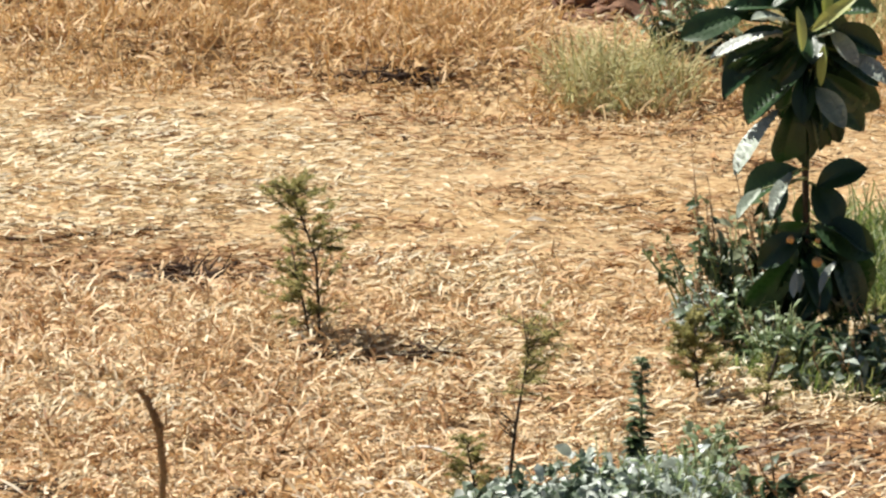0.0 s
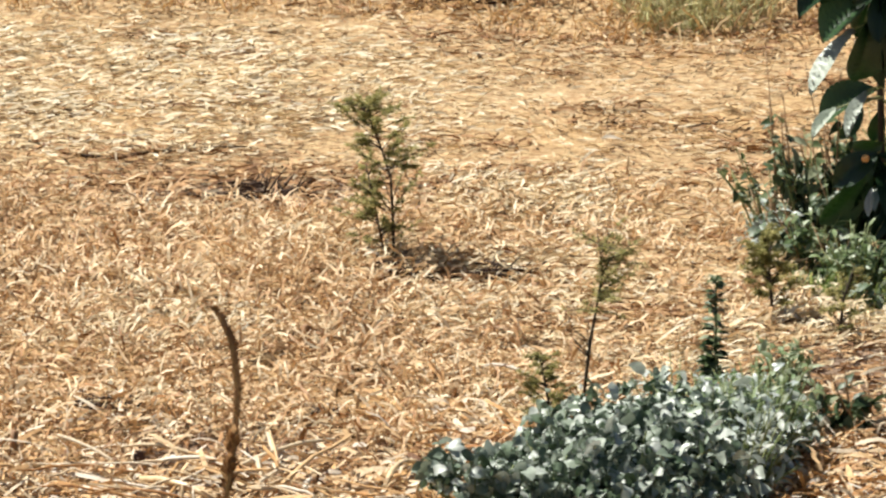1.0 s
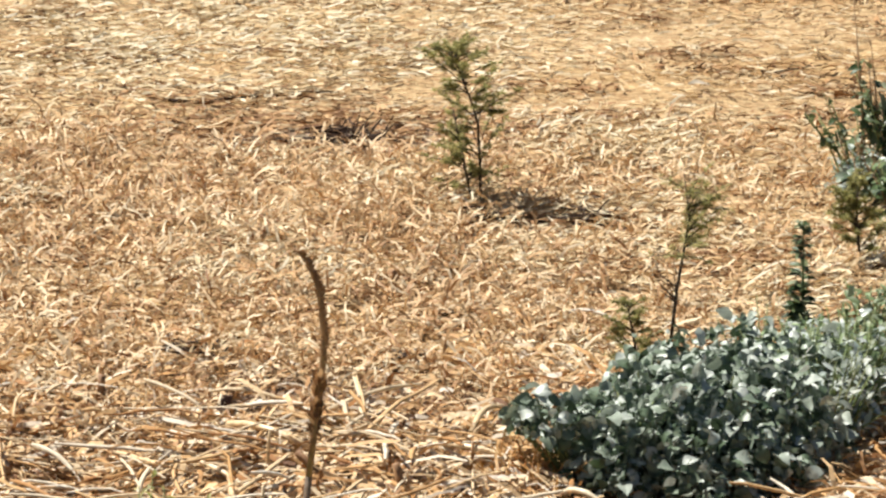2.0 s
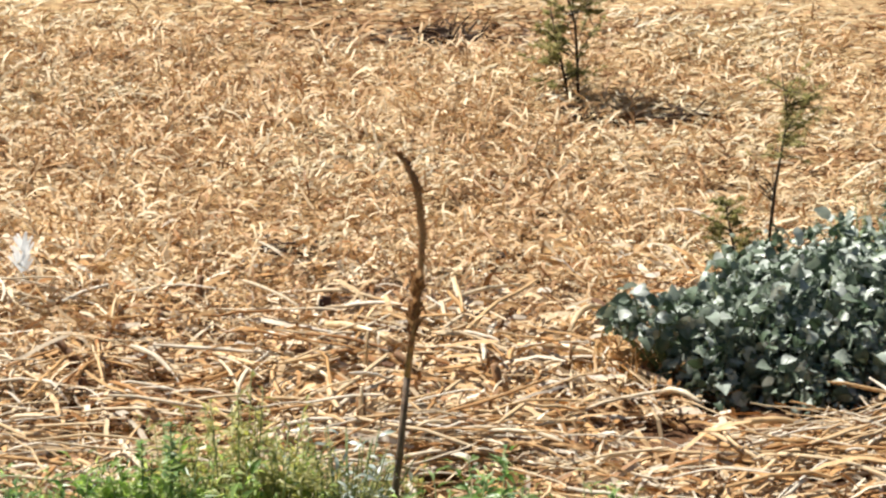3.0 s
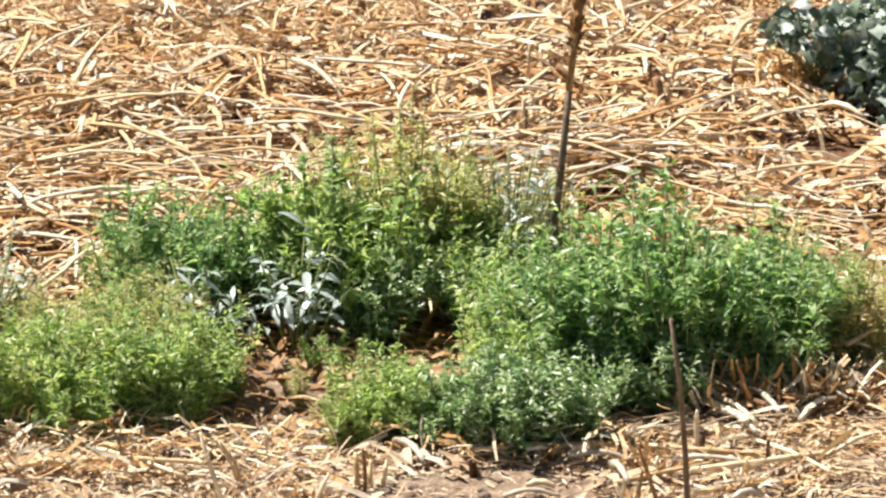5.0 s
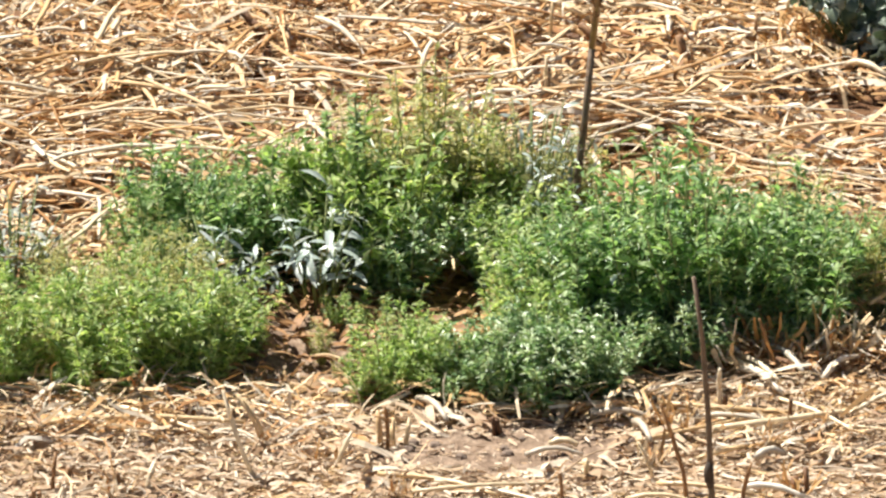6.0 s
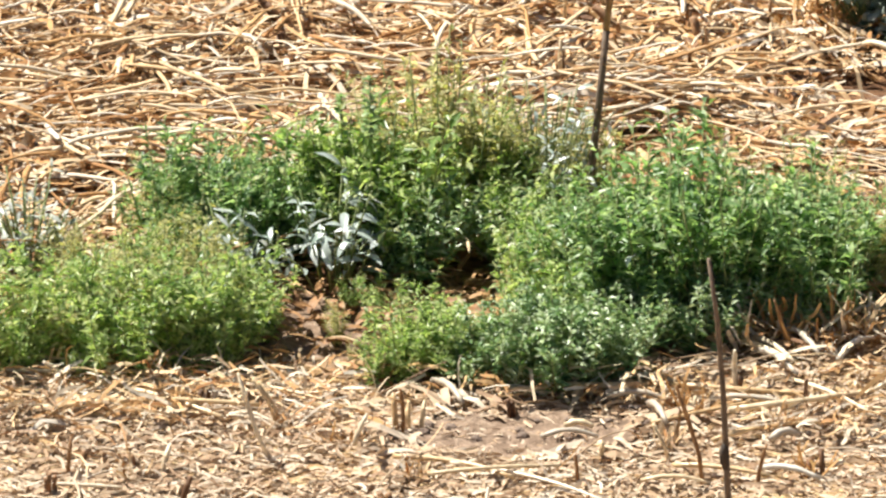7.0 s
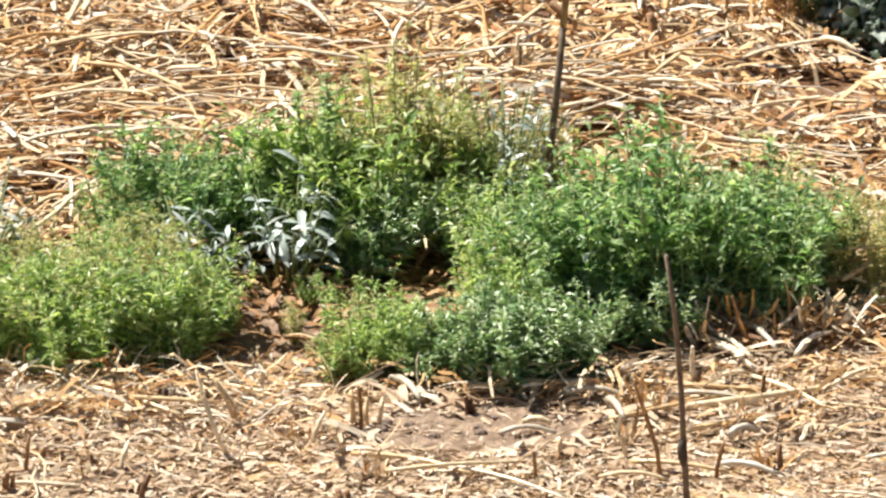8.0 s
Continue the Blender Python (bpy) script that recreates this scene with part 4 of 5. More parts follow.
OVATE = [mesh_of("leaf", *blade_shape(1.0, 0.7, 0.3 + 0.45 * k, 0.2 + 0.2 * k, rows=6, cols=2, widest=0.42, wave=0.4, seed=k), SILVER_LEAF) for k in range(4)]


def dome(rnd, rx, ry, h, shell=0.55):
    """A random place in a rounded mass, mostly near its surface, with the outward direction."""
    a = rnd.uniform(0, 2 * math.pi)
    u = rnd.uniform(0.0, 1.0)
    r = math.sqrt(1 - u * u)
    k = shell + (1 - shell) * rnd.random() ** 0.6
    bulge = 1 + 0.10 * math.sin(3 * a + 1) + 0.09 * math.sin(7 * a + 5 * u)
    return Vector((rx * r * k * bulge * math.cos(a), ry * r * k * bulge * math.sin(a), h * u * k * bulge + 0.02)), math.degrees(a), u


def silver_shrub(x, y, masses):
    ob = thing("leafy_shrub", (x, y, ground_z(x, y)))
    rnd = random.Random(17)
    rest = Shape()
    shapes = [blade_shape(1.0, 0.74, 0.3 + 0.45 * k, 0.15 + 0.15 * k, rows=6, cols=1, widest=0.45, wave=0.3, seed=k) for k in range(4)]
    single = 0
    for cx, cy, rx, ry, h, rise, count in masses:
        for i in range(22):
            p, _, _ = dome(rnd, rx, ry, h, 0.8)
            stem = Shape()
            stem.tube([(cx * 0.8 + p.x * 0.15, cy + p.y * 0.15, -0.02), (cx + p.x * 0.5, cy + p.y * 0.5, (p.z + rise) * 0.65), (cx + p.x, cy + p.y, p.z + rise)], [0.003, 0.0025, 0.0015], 5)
            part("stem", stem.mesh("stem", WEED_STEM), ob)
        for i in range(count):
            p, a, u = dome(rnd, rx, ry, h, 0.4)
            at = p + Vector((cx, cy, rise))
            size = 0.013 + 0.038 * rnd.random() ** 2.0
            m = aim(at, a + rnd.uniform(-100, 100), rnd.uniform(-60, 60), rnd.uniform(-70, 70), size)
            if p.y < ry * 0.25 and single < 300 and rnd.random() < 0.35:
                part("leaf", rnd.choice(OVATE), ob, m=m)
                single += 1
            else:
                rest.add(*rnd.choice(shapes), m)
    tagged(part("foliage", rest.mesh("foliage", SILVER), ob, "dense silvery grey-green leaves"), kind="stuff")
    return tagged(ob, "low leafy shrub with dusty silver-green oval leaves", "shrub")


silver_shrub(0.79, 10.87, ((-0.12, 0.0, 0.16, 0.18, 0.18, 0, 2000), (-0.07, 0.22, 0.11, 0.13, 0.22, 0, 900), (0.06, 0.13, 0.25, 0.33, 0.23, 0, 5000), (0.18, 0.38, 0.22, 0.24, 0.21, 0, 2600), (0.36, 0.66, 0.14, 0.14, 0.16, 0, 800), (-0.27, -0.02, 0.11, 0.09, 0.07, 0.12, 330)))

# ---- green weeds ----


def lobed(rnd, s, at, az, pitch, size, leaflets=3, slim=0.38):
    """A small divided leaf of narrow lobes."""
    for k in range(leaflets):
        off = (k - (leaflets - 1) / 2) * 38
        L, W = size * rnd.uniform(0.7, 1.1), size * slim * rnd.uniform(0.75, 1.25)
        m = aim(at, az + off, pitch + rnd.uniform(-15, 15), rnd.uniform(-50, 50))
        s.add([(0, 0, 0), (L * 0.5, -W / 2, W * 0.15), (L, 0, -L * 0.15), (L * 0.5, W / 2, W * 0.15)], [(0, 1, 2, 3)], m)


def leaflet(rnd, s, at, az, pitch, L, W):
    """One narrow leaf, folded on its midrib and drooping at the tip."""
    m = aim(at, az, pitch, rnd.uniform(-45, 45))
    s.add([(0, 0, 0), (L * 0.45, -W / 2, W * 0.28), (L, 0, -L * 0.22), (L * 0.45, W / 2, W * 0.28), (L * 0.5, 0, 0)], [(0, 1, 2, 4), (0, 4, 2, 3)], m)


def weed(name, height, spreadr, stems, leaf_mat, leaf, seed, density=30, label="", category="weed", slim=0.29, shoots=5):
    """A bushy weed: stems that lean out and turn up, side shoots, and many narrow leaves that get smaller towards the tips."""
    rnd = random.Random(seed)
    ob = thing(name)
    fo = Shape()
    for i in range(stems):
        a = 360 * (i + rnd.random()) / stems
        h = height * rnd.uniform(0.5, 1.0)
        out = spreadr * rnd.random() ** 0.7
        c, sn = math.cos(radians(a)), math.sin(radians(a))
        pts = [Vector((out * 0.1 * c, out * 0.1 * sn, -0.02)), Vector((out * 0.7 * c, out * 0.7 * sn, h * 0.42)), Vector((out * (1 + rnd.uniform(-0.1, 0.1)) * c, out * sn, h))]
        st = Shape()
        st.tube(pts, [0.0022, 0.0018, 0.0008], 4)
        part("stem", st.mesh("stem", WEED_STEM), ob)
        lines = [(pts, density, 1.0)]
        for k in range(shoots):
            t = rnd.uniform(0.15, 0.85)
            p = pts[0].lerp(pts[1], t * 2) if t < 0.5 else pts[1].lerp(pts[2], t * 2 - 1)
            b, L = radians(rnd.uniform(0, 360)), h * rnd.uniform(0.15, 0.34)
            q = p + Vector((L * 0.55 * math.cos(b), L * 0.55 * math.sin(b), L * 0.8))
            lines.append(([p, p.lerp(q, 0.5) + Vector((0, 0, -0.004)), q], density // 3 + 1, 0.8))
        for line, count, scale in lines:
            for k in range(count):
                t = 0.1 + 0.9 * (k + rnd.random()) / count
                p = line[0].lerp(line[1], t * 2) if t < 0.5 else line[1].lerp(line[2], t * 2 - 1)
                L = 1.12 * leaf * scale * rnd.uniform(0.6, 1.2) * (1.2 - 0.62 * t)
                leaflet(rnd, fo, p, rnd.uniform(0, 360), rnd.uniform(-15, 60), L, L * slim * rnd.uniform(0.75, 1.3))
    tagged(part("foliage", fo.mesh("foliage", leaf_mat, smooth=False), ob), kind="stuff")
    return tagged(ob, label, category)


def place(kind, spots, group):
    """Copies of the kinds of plant at x, y with size, and turned by chance."""
    rnd = random.Random(len(spots))
    for x, y, size in spots:
        ob = rnd.choice(kind)
        tagged(copy_thing(ob, pose(x, y, ground_z(x, y), rnd.uniform(-6, 6), rnd.uniform(-6, 6), rnd.uniform(0, 360)) @ Matrix.Scale(size, 4)), group=group)


def fill(n, cx, cy, rx, ry, size, seed):
    rnd = random.Random(seed)
    out = []
    for i in range(n):
        a, r = rnd.uniform(0, 6.283), math.sqrt(rnd.random())
        out.append((cx + rx * r * math.cos(a), cy + ry * r * math.sin(a), size * rnd.uniform(0.6, 1.25) * (1.12 - 0.4 * r)))
    return out


def drop_master(kinds):
    for ob in kinds:
        for o in (*ob.children_recursive, ob):
            bpy.data.objects.remove(o)


green = [weed("green_weed", 0.27, 0.16, 10, WEED, 0.042, 40 + k, 22, "bushy yellow-green weed with small narrow leaves", "weed") for k in range(6)]
GROUP = "weeds of the green patch"
place(green, fill(12, -0.47, 9.54, 0.22, 0.11, 1.0, 1), GROUP)
place(green, fill(5, -0.40, 9.52, 0.07, 0.07, 1.16, 9), GROUP)
place(green, fill(7, -0.24, 9.56, 0.15, 0.09, 0.82, 20), GROUP)
place(green, fill(4, -0.80, 9.20, 0.12, 0.12, 0.55, 13), GROUP)
place(green, fill(7, -0.07, 9.30, 0.11, 0.12, 0.75, 14), GROUP)
place(green, fill(14, -0.29, 8.96, 0.12, 0.10, 0.52, 4), GROUP)
place(green, fill(4, -0.36, 9.18, 0.10, 0.06, 0.32, 25), GROUP)
place(green, fill(22, -0.845, 8.92, 0.22, 0.12, 0.84, 5), GROUP)
place(green, fill(6, -0.67, 8.95, 0.07, 0.08, 0.6, 24), GROUP)
place(green, fill(6, -0.61, 9.03, 0.05, 0.09, 0.72, 38), GROUP)
place(green, fill(5, -0.02, 9.08, 0.08, 0.08, 0.72, 17), GROUP)
drop_master(green)
deep = [weed("green_weed", 0.27, 0.15, 11, WEED_DEEP, 0.036, 80 + k, 27, "bushy deep green weed with small narrow leaves", "weed") for k in range(5)]
place(deep, fill(27, 0.18, 9.16, 0.24, 0.12, 1.12, 3), GROUP)
place(deep, fill(7, 0.38, 9.24, 0.08, 0.06, 0.98, 39), GROUP)
place(deep, fill(5, 0.06, 9.15, 0.08, 0.08, 1.04, 27), GROUP)
place(deep, fill(5, 0.42, 9.20, 0.08, 0.08, 0.66, 10), GROUP)
place(deep, fill(18, -0.68, 9.45, 0.19, 0.09, 0.90, 28), GROUP)
place(deep, fill(5, -0.55, 9.42, 0.12, 0.05, 0.8, 29), GROUP)
drop_master(deep)
dusky = [weed("green_weed", 0.25, 0.15, 11, WEED_DUSK, 0.040, 120 + k, 22, "bushy dusky green weed with small glossy leaves", "weed") for k in range(4)]
place(dusky, fill(12, -0.27, 9.42, 0.18, 0.08, 0.92, 2), GROUP)
place(dusky, fill(18, -0.08, 8.86, 0.14, 0.085, 0.68, 15), GROUP)
place(dusky, fill(7, 0.12, 9.0, 0.12, 0.05, 0.62, 30), GROUP)
place(dusky, fill(6, 0.33, 9.05, 0.15, 0.04, 0.62, 31), GROUP)
drop_master(dusky)
olive = [weed("olive_weed", 0.32, 0.11, 9, OLIVE, 0.032, 60 + k, 26, "thin yellowish-olive weed gone to seed", "weed", shoots=3) for k in range(4)]
place(olive, fill(10, -0.42, 9.66, 0.26, 0.10, 0.9, 6), "olive weeds of the patch")
place(olive, fill(6, -0.27, 9.64, 0.07, 0.06, 1.05, 32), "olive weeds of the patch")
place(olive, fill(8, -0.16, 9.66, 0.20, 0.09, 0.85, 21), "olive weeds of the patch")
place(olive, fill(11, 0.34, 9.36, 0.28, 0.08, 0.80, 7), "olive weeds of the patch")
place(olive, fill(14, -0.78, 9.25, 0.18, 0.14, 0.6, 8), "olive weeds of the patch")
place(olive, fill(9, -0.36, 9.04, 0.12, 0.10, 0.30, 11), "olive weeds of the patch")
place(olive, fill(9, -0.62, 9.58, 0.24, 0.06, 0.68, 34), "olive weeds of the patch")
place(olive, fill(9, -0.08, 9.66, 0.07, 0.07, 0.85, 36), "olive weeds of the patch")
place(olive, fill(6, -0.72, 9.0, 0.16, 0.10, 0.72, 37), "olive weeds of the patch")
place(olive, fill(8, -0.02, 9.22, 0.09, 0.12, 0.7, 35), "olive weeds of the patch")
place(olive, fill(7, -0.94, 8.88, 0.16, 0.1, 0.5, 12), "olive weeds of the patch")
place(olive, fill(10, 0.52, 9.22, 0.10, 0.11, 0.6, 26), "olive weeds of the patch")
drop_master(olive)


def broad_weed(x, y, size, count, mat, seed, label, name="broadleaf_weed", leaf=1.0, slim=0.4):
    rnd = random.Random(seed)
    ob = thing(name, (x, y, ground_z(x, y)))
    st, fo = Shape(), Shape()
    shapes = [blade_shape(1.0, slim, 0.5 + 0.3 * k, 0.3, rows=4, cols=1, widest=0.4, wave=0.1, seed=k) for k in range(3)]
    for i in range(count):
        a, h = rnd.uniform(0, 360), rnd.uniform(0.3, 1.0) * size
        r = rnd.uniform(0.1, 0.55) * size
        tip = Vector((r * math.cos(radians(a)), r * math.sin(radians(a)), h))
        st = Shape()
        st.tube([(tip.x * 0.2, tip.y * 0.2, -0.02), (tip.x * 0.6, tip.y * 0.6, h * 0.6), tip], [0.0025, 0.002, 0.001], 4)
        part("stem", st.mesh("stem", WEED_STEM), ob)
        for k in range(4):
            p = tip * rnd.uniform(0.5, 1.0)
            fo.add(*rnd.choice(shapes), aim(p, rnd.uniform(0, 360), rnd.uniform(-30, 60), rnd.uniform(-40, 40), rnd.uniform(0.022, 0.045) * leaf))
    tagged(part("foliage", fo.mesh("foliage", mat), ob), kind="stuff")
    return tagged(ob, label, "weed")


broad_weed(1.04, 11.28, 0.25, 60, WEED_LIGHT, 7, "light green leafy weed growing beside the shrub")
broad_weed(1.17, 11.40, 0.24, 60, WEED_LIGHT, 8, "light green leafy weed growing beside the shrub")
broad_weed(1.12, 11.34, 0.25, 70, WHITISH, 9, "dusty whitish weed growing beside the shrub")
broad_weed(1.08, 11.10, 0.23, 60, GREY_WEED, 54, "dusty grey-green weed growing through the shrub", slim=0.34)
broad_weed(1.12, 11.20, 0.22, 55, WHITISH, 55, "dusty whitish weed growing through the shrub", slim=0.34)
broad_weed(0.98, 11.36, 0.27, 40, WHITISH, 10, "dusty whitish weed growing behind the shrub")
for k, (bx, by, size, count, leaf_mat, words) in enumerate((
        (1.50, 12.86, 0.13, 20, WEED_LIGHT, "light green leafy weed at the sapling's foot"), (1.62, 12.80, 0.12, 18, WEED_LIGHT, "light green leafy weed in the grass"),
        (1.76, 12.78, 0.15, 26, WEED_LIGHT, "light green leafy weed in the grass"), (1.42, 13.02, 0.16, 20, WEED_LIGHT, "light green leafy weed beside the sapling"),
        (1.83, 12.95, 0.18, 26, WEED_LIGHT, "light green leafy weed in the grass"), (1.46, 13.30, 0.30, 26, WEED_DARK, "dark green leafy weed beside the sapling"),
        (1.62, 16.6, 0.34, 30, WEED_DARK, "dark green leafy weed on the bank"), (1.38, 13.36, 0.28, 20, WEED_DARK, "dark green leafy weed beside the sapling"), (1.52, 13.22, 0.22, 22, WEED_DARK, "dark green leafy weed beside the sapling"),
        (1.70, 13.05, 0.20, 20, WEED_DARK, "dark green leafy weed behind the grass"), (1.26, 12.02, 0.14, 16, WEED_LIGHT, "light green leafy weed beside the shrub"))):
    broad_weed(bx, by, size, count, leaf_mat, 20 + k, words)
broad_weed(1.52, 12.84, 0.17, 44, WEED_LIGHT, 51, "light green leafy weed at the sapling's foot", slim=0.3)
broad_weed(1.67, 12.82, 0.16, 40, WEED_LIGHT, 52, "light green leafy weed at the sapling's foot", slim=0.3)
broad_weed(1.33, 13.18, 0.15, 24, WHITISH, 53, "dusty whitish weed beside the tall weed", slim=0.35)
broad_weed(-0.46, 9.31, 0.21, 24, WHITISH, 1, "broad whitish grey-green weed with long leaves", leaf=1.4, slim=0.28)
broad_weed(-0.63, 9.29, 0.16, 26, WHITISH, 2, "broad whitish grey-green weed with narrow leaves", leaf=1.1, slim=0.2)
broad_weed(0.13, 9.08, 0.20, 3, WHITISH, 5, "thin whitish weed among deep green weeds")
broad_weed(-1.0, 9.33, 0.20, 50, GREY_WEED, 3, "dusty grey-green weed beside the green patch", leaf=0.8, slim=0.3)
broad_weed(-0.09, 9.64, 0.28, 70, WHITISH, 4, "dusty grey-green weed behind the green patch", leaf=0.85, slim=0.26)

# ---- thin weeds and saplings in the straw ----


def feathery(x, y, spine, branches, size, mat, seed, label, name="feathery_weed", reach=0.09):
    rnd = random.Random(seed)
    ob = thing(name, (x, y, ground_z(x, y)))
    st, fo = Shape(), Shape()
    pts = [Vector(p) for p in spine]
    st.tube(pts, [0.0035 * (1 - 0.7 * i / (len(pts) - 1)) + 0.0006 for i in range(len(pts))], 5)
    for b in range(branches):
        t = rnd.uniform(0.12, 0.99) * (len(pts) - 1)
        i = min(int(t), len(pts) - 2)
        p = pts[i].lerp(pts[i + 1], t - i)
        a = rnd.uniform(0, 360)
        L = reach * rnd.uniform(0.4, 1.0) * (1.15 - 0.6 * t / (len(pts) - 1))
        tip = p + Vector((L * math.cos(radians(a)), L * math.sin(radians(a)), L * rnd.uniform(0.1, 0.8)))
        twiglet = Shape()
        twiglet.tube([p, (p + tip) / 2 + Vector((0, 0, 0.006)), tip], [0.0014, 0.001, 0.0006], 4)
        part("branch", twiglet.mesh("branch", BARK), ob)
        for k in range(24):
            q = p.lerp(tip, 0.45 + 0.6 * rnd.random())
            lobed(rnd, fo, q, rnd.uniform(0, 360), rnd.uniform(-20, 60), size * rnd.uniform(0.6, 1.2), 3, 0.2)
    part("stem", st.mesh("stem", BARK), ob, "thin dark stem")
    tagged(part("foliage", fo.mesh("foliage", mat, smooth=False), ob), kind="stuff")
    return tagged(ob, label, "weed")


feathery(0.44, 13.26, [(0, 0, -0.02), (-0.004, 0, 0.10), (-0.01, 0, 0.19), (-0.03, 0, 0.255), (-0.06, 0, 0.33), (-0.085, 0, 0.37)], 62, 0.018, FEATHERY, 5, "sparse dark green feathery weed standing in straw", reach=0.15)
feathery(0.42, 13.28, [(0, 0, -0.02), (-0.02, 0, 0.08), (-0.05, 0, 0.22)], 32, 0.016, FEATHERY, 16, "sparse olive feathery weed standing in straw", reach=0.09)
feathery(0.73, 11.60, [(0, 0, -0.02), (-0.01, 0, 0.09), (-0.03, 0, 0.19)], 40, 0.015, FEATHERY, 17, "small brownish feathery weed behind the shrub", reach=0.08)
feathery(1.30, 12.60, [(0, 0, -0.02), (-0.008, 0, 0.07), (-0.015, 0, 0.14), (-0.01, 0, 0.2)], 52, 0.018, FEATHERY, 7, "small olive feathery weed beside the sapling", reach=0.08)
feathery(1.43, 12.42, [(0, 0, -0.02), (0.01, 0, 0.1), (0.03, 0, 0.17)], 20, 0.015, FEATHERY, 8, "small olive feathery weed beside the sapling", reach=0.07)


def tuft_top(x, y, z, seed):
    """The feathery head of the thin weed in the shrub."""
    rnd = random.Random(seed)
    ob = thing("feathery_weed", (x, y, ground_z(x, y)))
    st, fo = Shape(), Shape()
    st.tube([(0, 0, -0.02), (0.02, 0, 0.2), (0.045, 0, 0.36), (0.03, 0, 0.46)], [0.0045, 0.0038, 0.0022, 0.0008], 5)
    for b in range(28):
        p = Vector((0.04, 0, rnd.uniform(z - 0.13, z + 0.02)))
        a = rnd.gauss(0, 70)
        L = rnd.uniform(0.04, 0.14)
        tip = p + Vector((L * 0.75 * math.cos(radians(a)), L * 0.6 * math.sin(radians(a)), rnd.uniform(-0.02, 0.07)))
        twiglet = Shape()
        twiglet.tube([p, (p + tip) / 2 + Vector((0, 0, 0.006)), tip], [0.0012, 0.001, 0.0005], 4)
        part("branch", twiglet.mesh("branch", BARK), ob)
        for k in range(20):
            lobed(rnd, fo, p.lerp(tip, rnd.random()), rnd.uniform(0, 360), rnd.uniform(-30, 60), rnd.uniform(0.012, 0.024), 3, 0.15)
    for b in range(12):
        p = Vector((0.02, 0, rnd.uniform(0.14, 0.24)))
        tip = p + Vector((rnd.uniform(-0.05, 0.0), rnd.uniform(-0.03, 0.03), rnd.uniform(0.02, 0.06)))
        twiglet = Shape()
        twiglet.tube([p, tip], [0.0012, 0.0006], 4)
        part("branch", twiglet.mesh("branch", BARK), ob)
    part("stem", st.mesh("stem", BARK), ob, "thin brown stem")
    tagged(part("foliage", fo.mesh("foliage", FEATHERY, smooth=False), ob), kind="stuff")
    return tagged(ob, "thin brown-stemmed weed with a feathery green tuft", "weed")


tuft_top(0.79, 11.68, 0.40, 4)


def spike_weed(x, y, h, seed, mat=WEED_DARK, leaves=110, words="upright weed with a leafy dark green spike", leaf=0.030):
    rnd = random.Random(seed)
    ob = thing("spike_weed", (x, y, ground_z(x, y)))
    st, fo = Shape(), Shape()
    st.tube([(0, 0, -0.02), (0.004, 0, h * 0.5), (0, 0, h)], [0.004, 0.003, 0.0015], 5)
    shape = blade_shape(1.0, 0.5, 0.6, 0.3, rows=3, cols=1, widest=0.4)
    for k in range(leaves):
        t = rnd.uniform(0.25, 1.0)
        fo.add(*shape, aim((0, 0, h * t), rnd.uniform(0, 360), rnd.uniform(0, 50), rnd.uniform(-30, 30), leaf * (1.25 - 0.75 * t)))
    part("stem", st.mesh("stem", WEED_STEM), ob)
    tagged(part("foliage", fo.mesh("foliage", mat), ob), kind="stuff")
    return tagged(ob, words, "weed")


spike_weed(1.085, 11.75, 0.33, 1, leaf=0.046)
spike_weed(-0.45, 9.49, 0.31, 6, WEED_DEEP, 130, "tall upright deep green weed above the patch")
spike_weed(-0.40, 9.51, 0.34, 5, WEED_DUSK, 140, "tall upright deep green weed above the patch")
broad_weed(1.24, 11.8, 0.16, 22, WEED_DARK, 33, "dark green leafy weed beside the shrub")


def blades(name, x, y, rx, ry, n, lo, hi, mat, label, category, seed, rise=(0.8, 1.5), width=(0.003, 0.006), sag=0.8):
    """A clump of grass blades."""
    rs = np.random.RandomState(seed)
    a, r = rs.uniform(0, 6.283, n), np.sqrt(rs.uniform(0, 1, n))
    return strands(name, mat, label, category, x + rx * r * np.cos(a), y + ry * r * np.sin(a), np.full(n, -0.01), rs.uniform(0, 6.283, n), rs.uniform(lo, hi, n),
                   rs.uniform(*width, n), rs.uniform(*rise, n), rs.uniform(*rise, n) - rs.uniform(0, sag, n), rs.normal(0, 0.5, n), steps=4, seed=seed + 1)


blades("green_grass", 1.74, 12.80, 0.34, 0.18, 1000, 0.03, 0.11, GRASS, "fresh green grass growing round the sapling", "grass", 3)
blades("green_grass", 1.95, 13.75, 0.26, 0.45, 2200, 0.08, 0.26, GRASS, "fresh green grass behind the sapling", "grass", 5)
blades("green_grass", 1.52, 12.86, 0.16, 0.10, 160, 0.03, 0.09, GRASS, "fresh green grass at the sapling's foot", "grass", 7)
blades("pale_wispy_grass", 1.42, 16.15, 0.22, 0.22, 1000, 0.05, 0.24, WISP, "pale green wispy grass clump on the bank", "grass", 9, rise=(0.6, 1.5), width=(0.0022, 0.0038), sag=1.6)
blades("pale_wispy_grass", 2.15, 17.0, 0.35, 0.6, 900, 0.08, 0.26, WISP, "pale green wispy grass on the bank", "grass", 11, width=(0.003, 0.005))


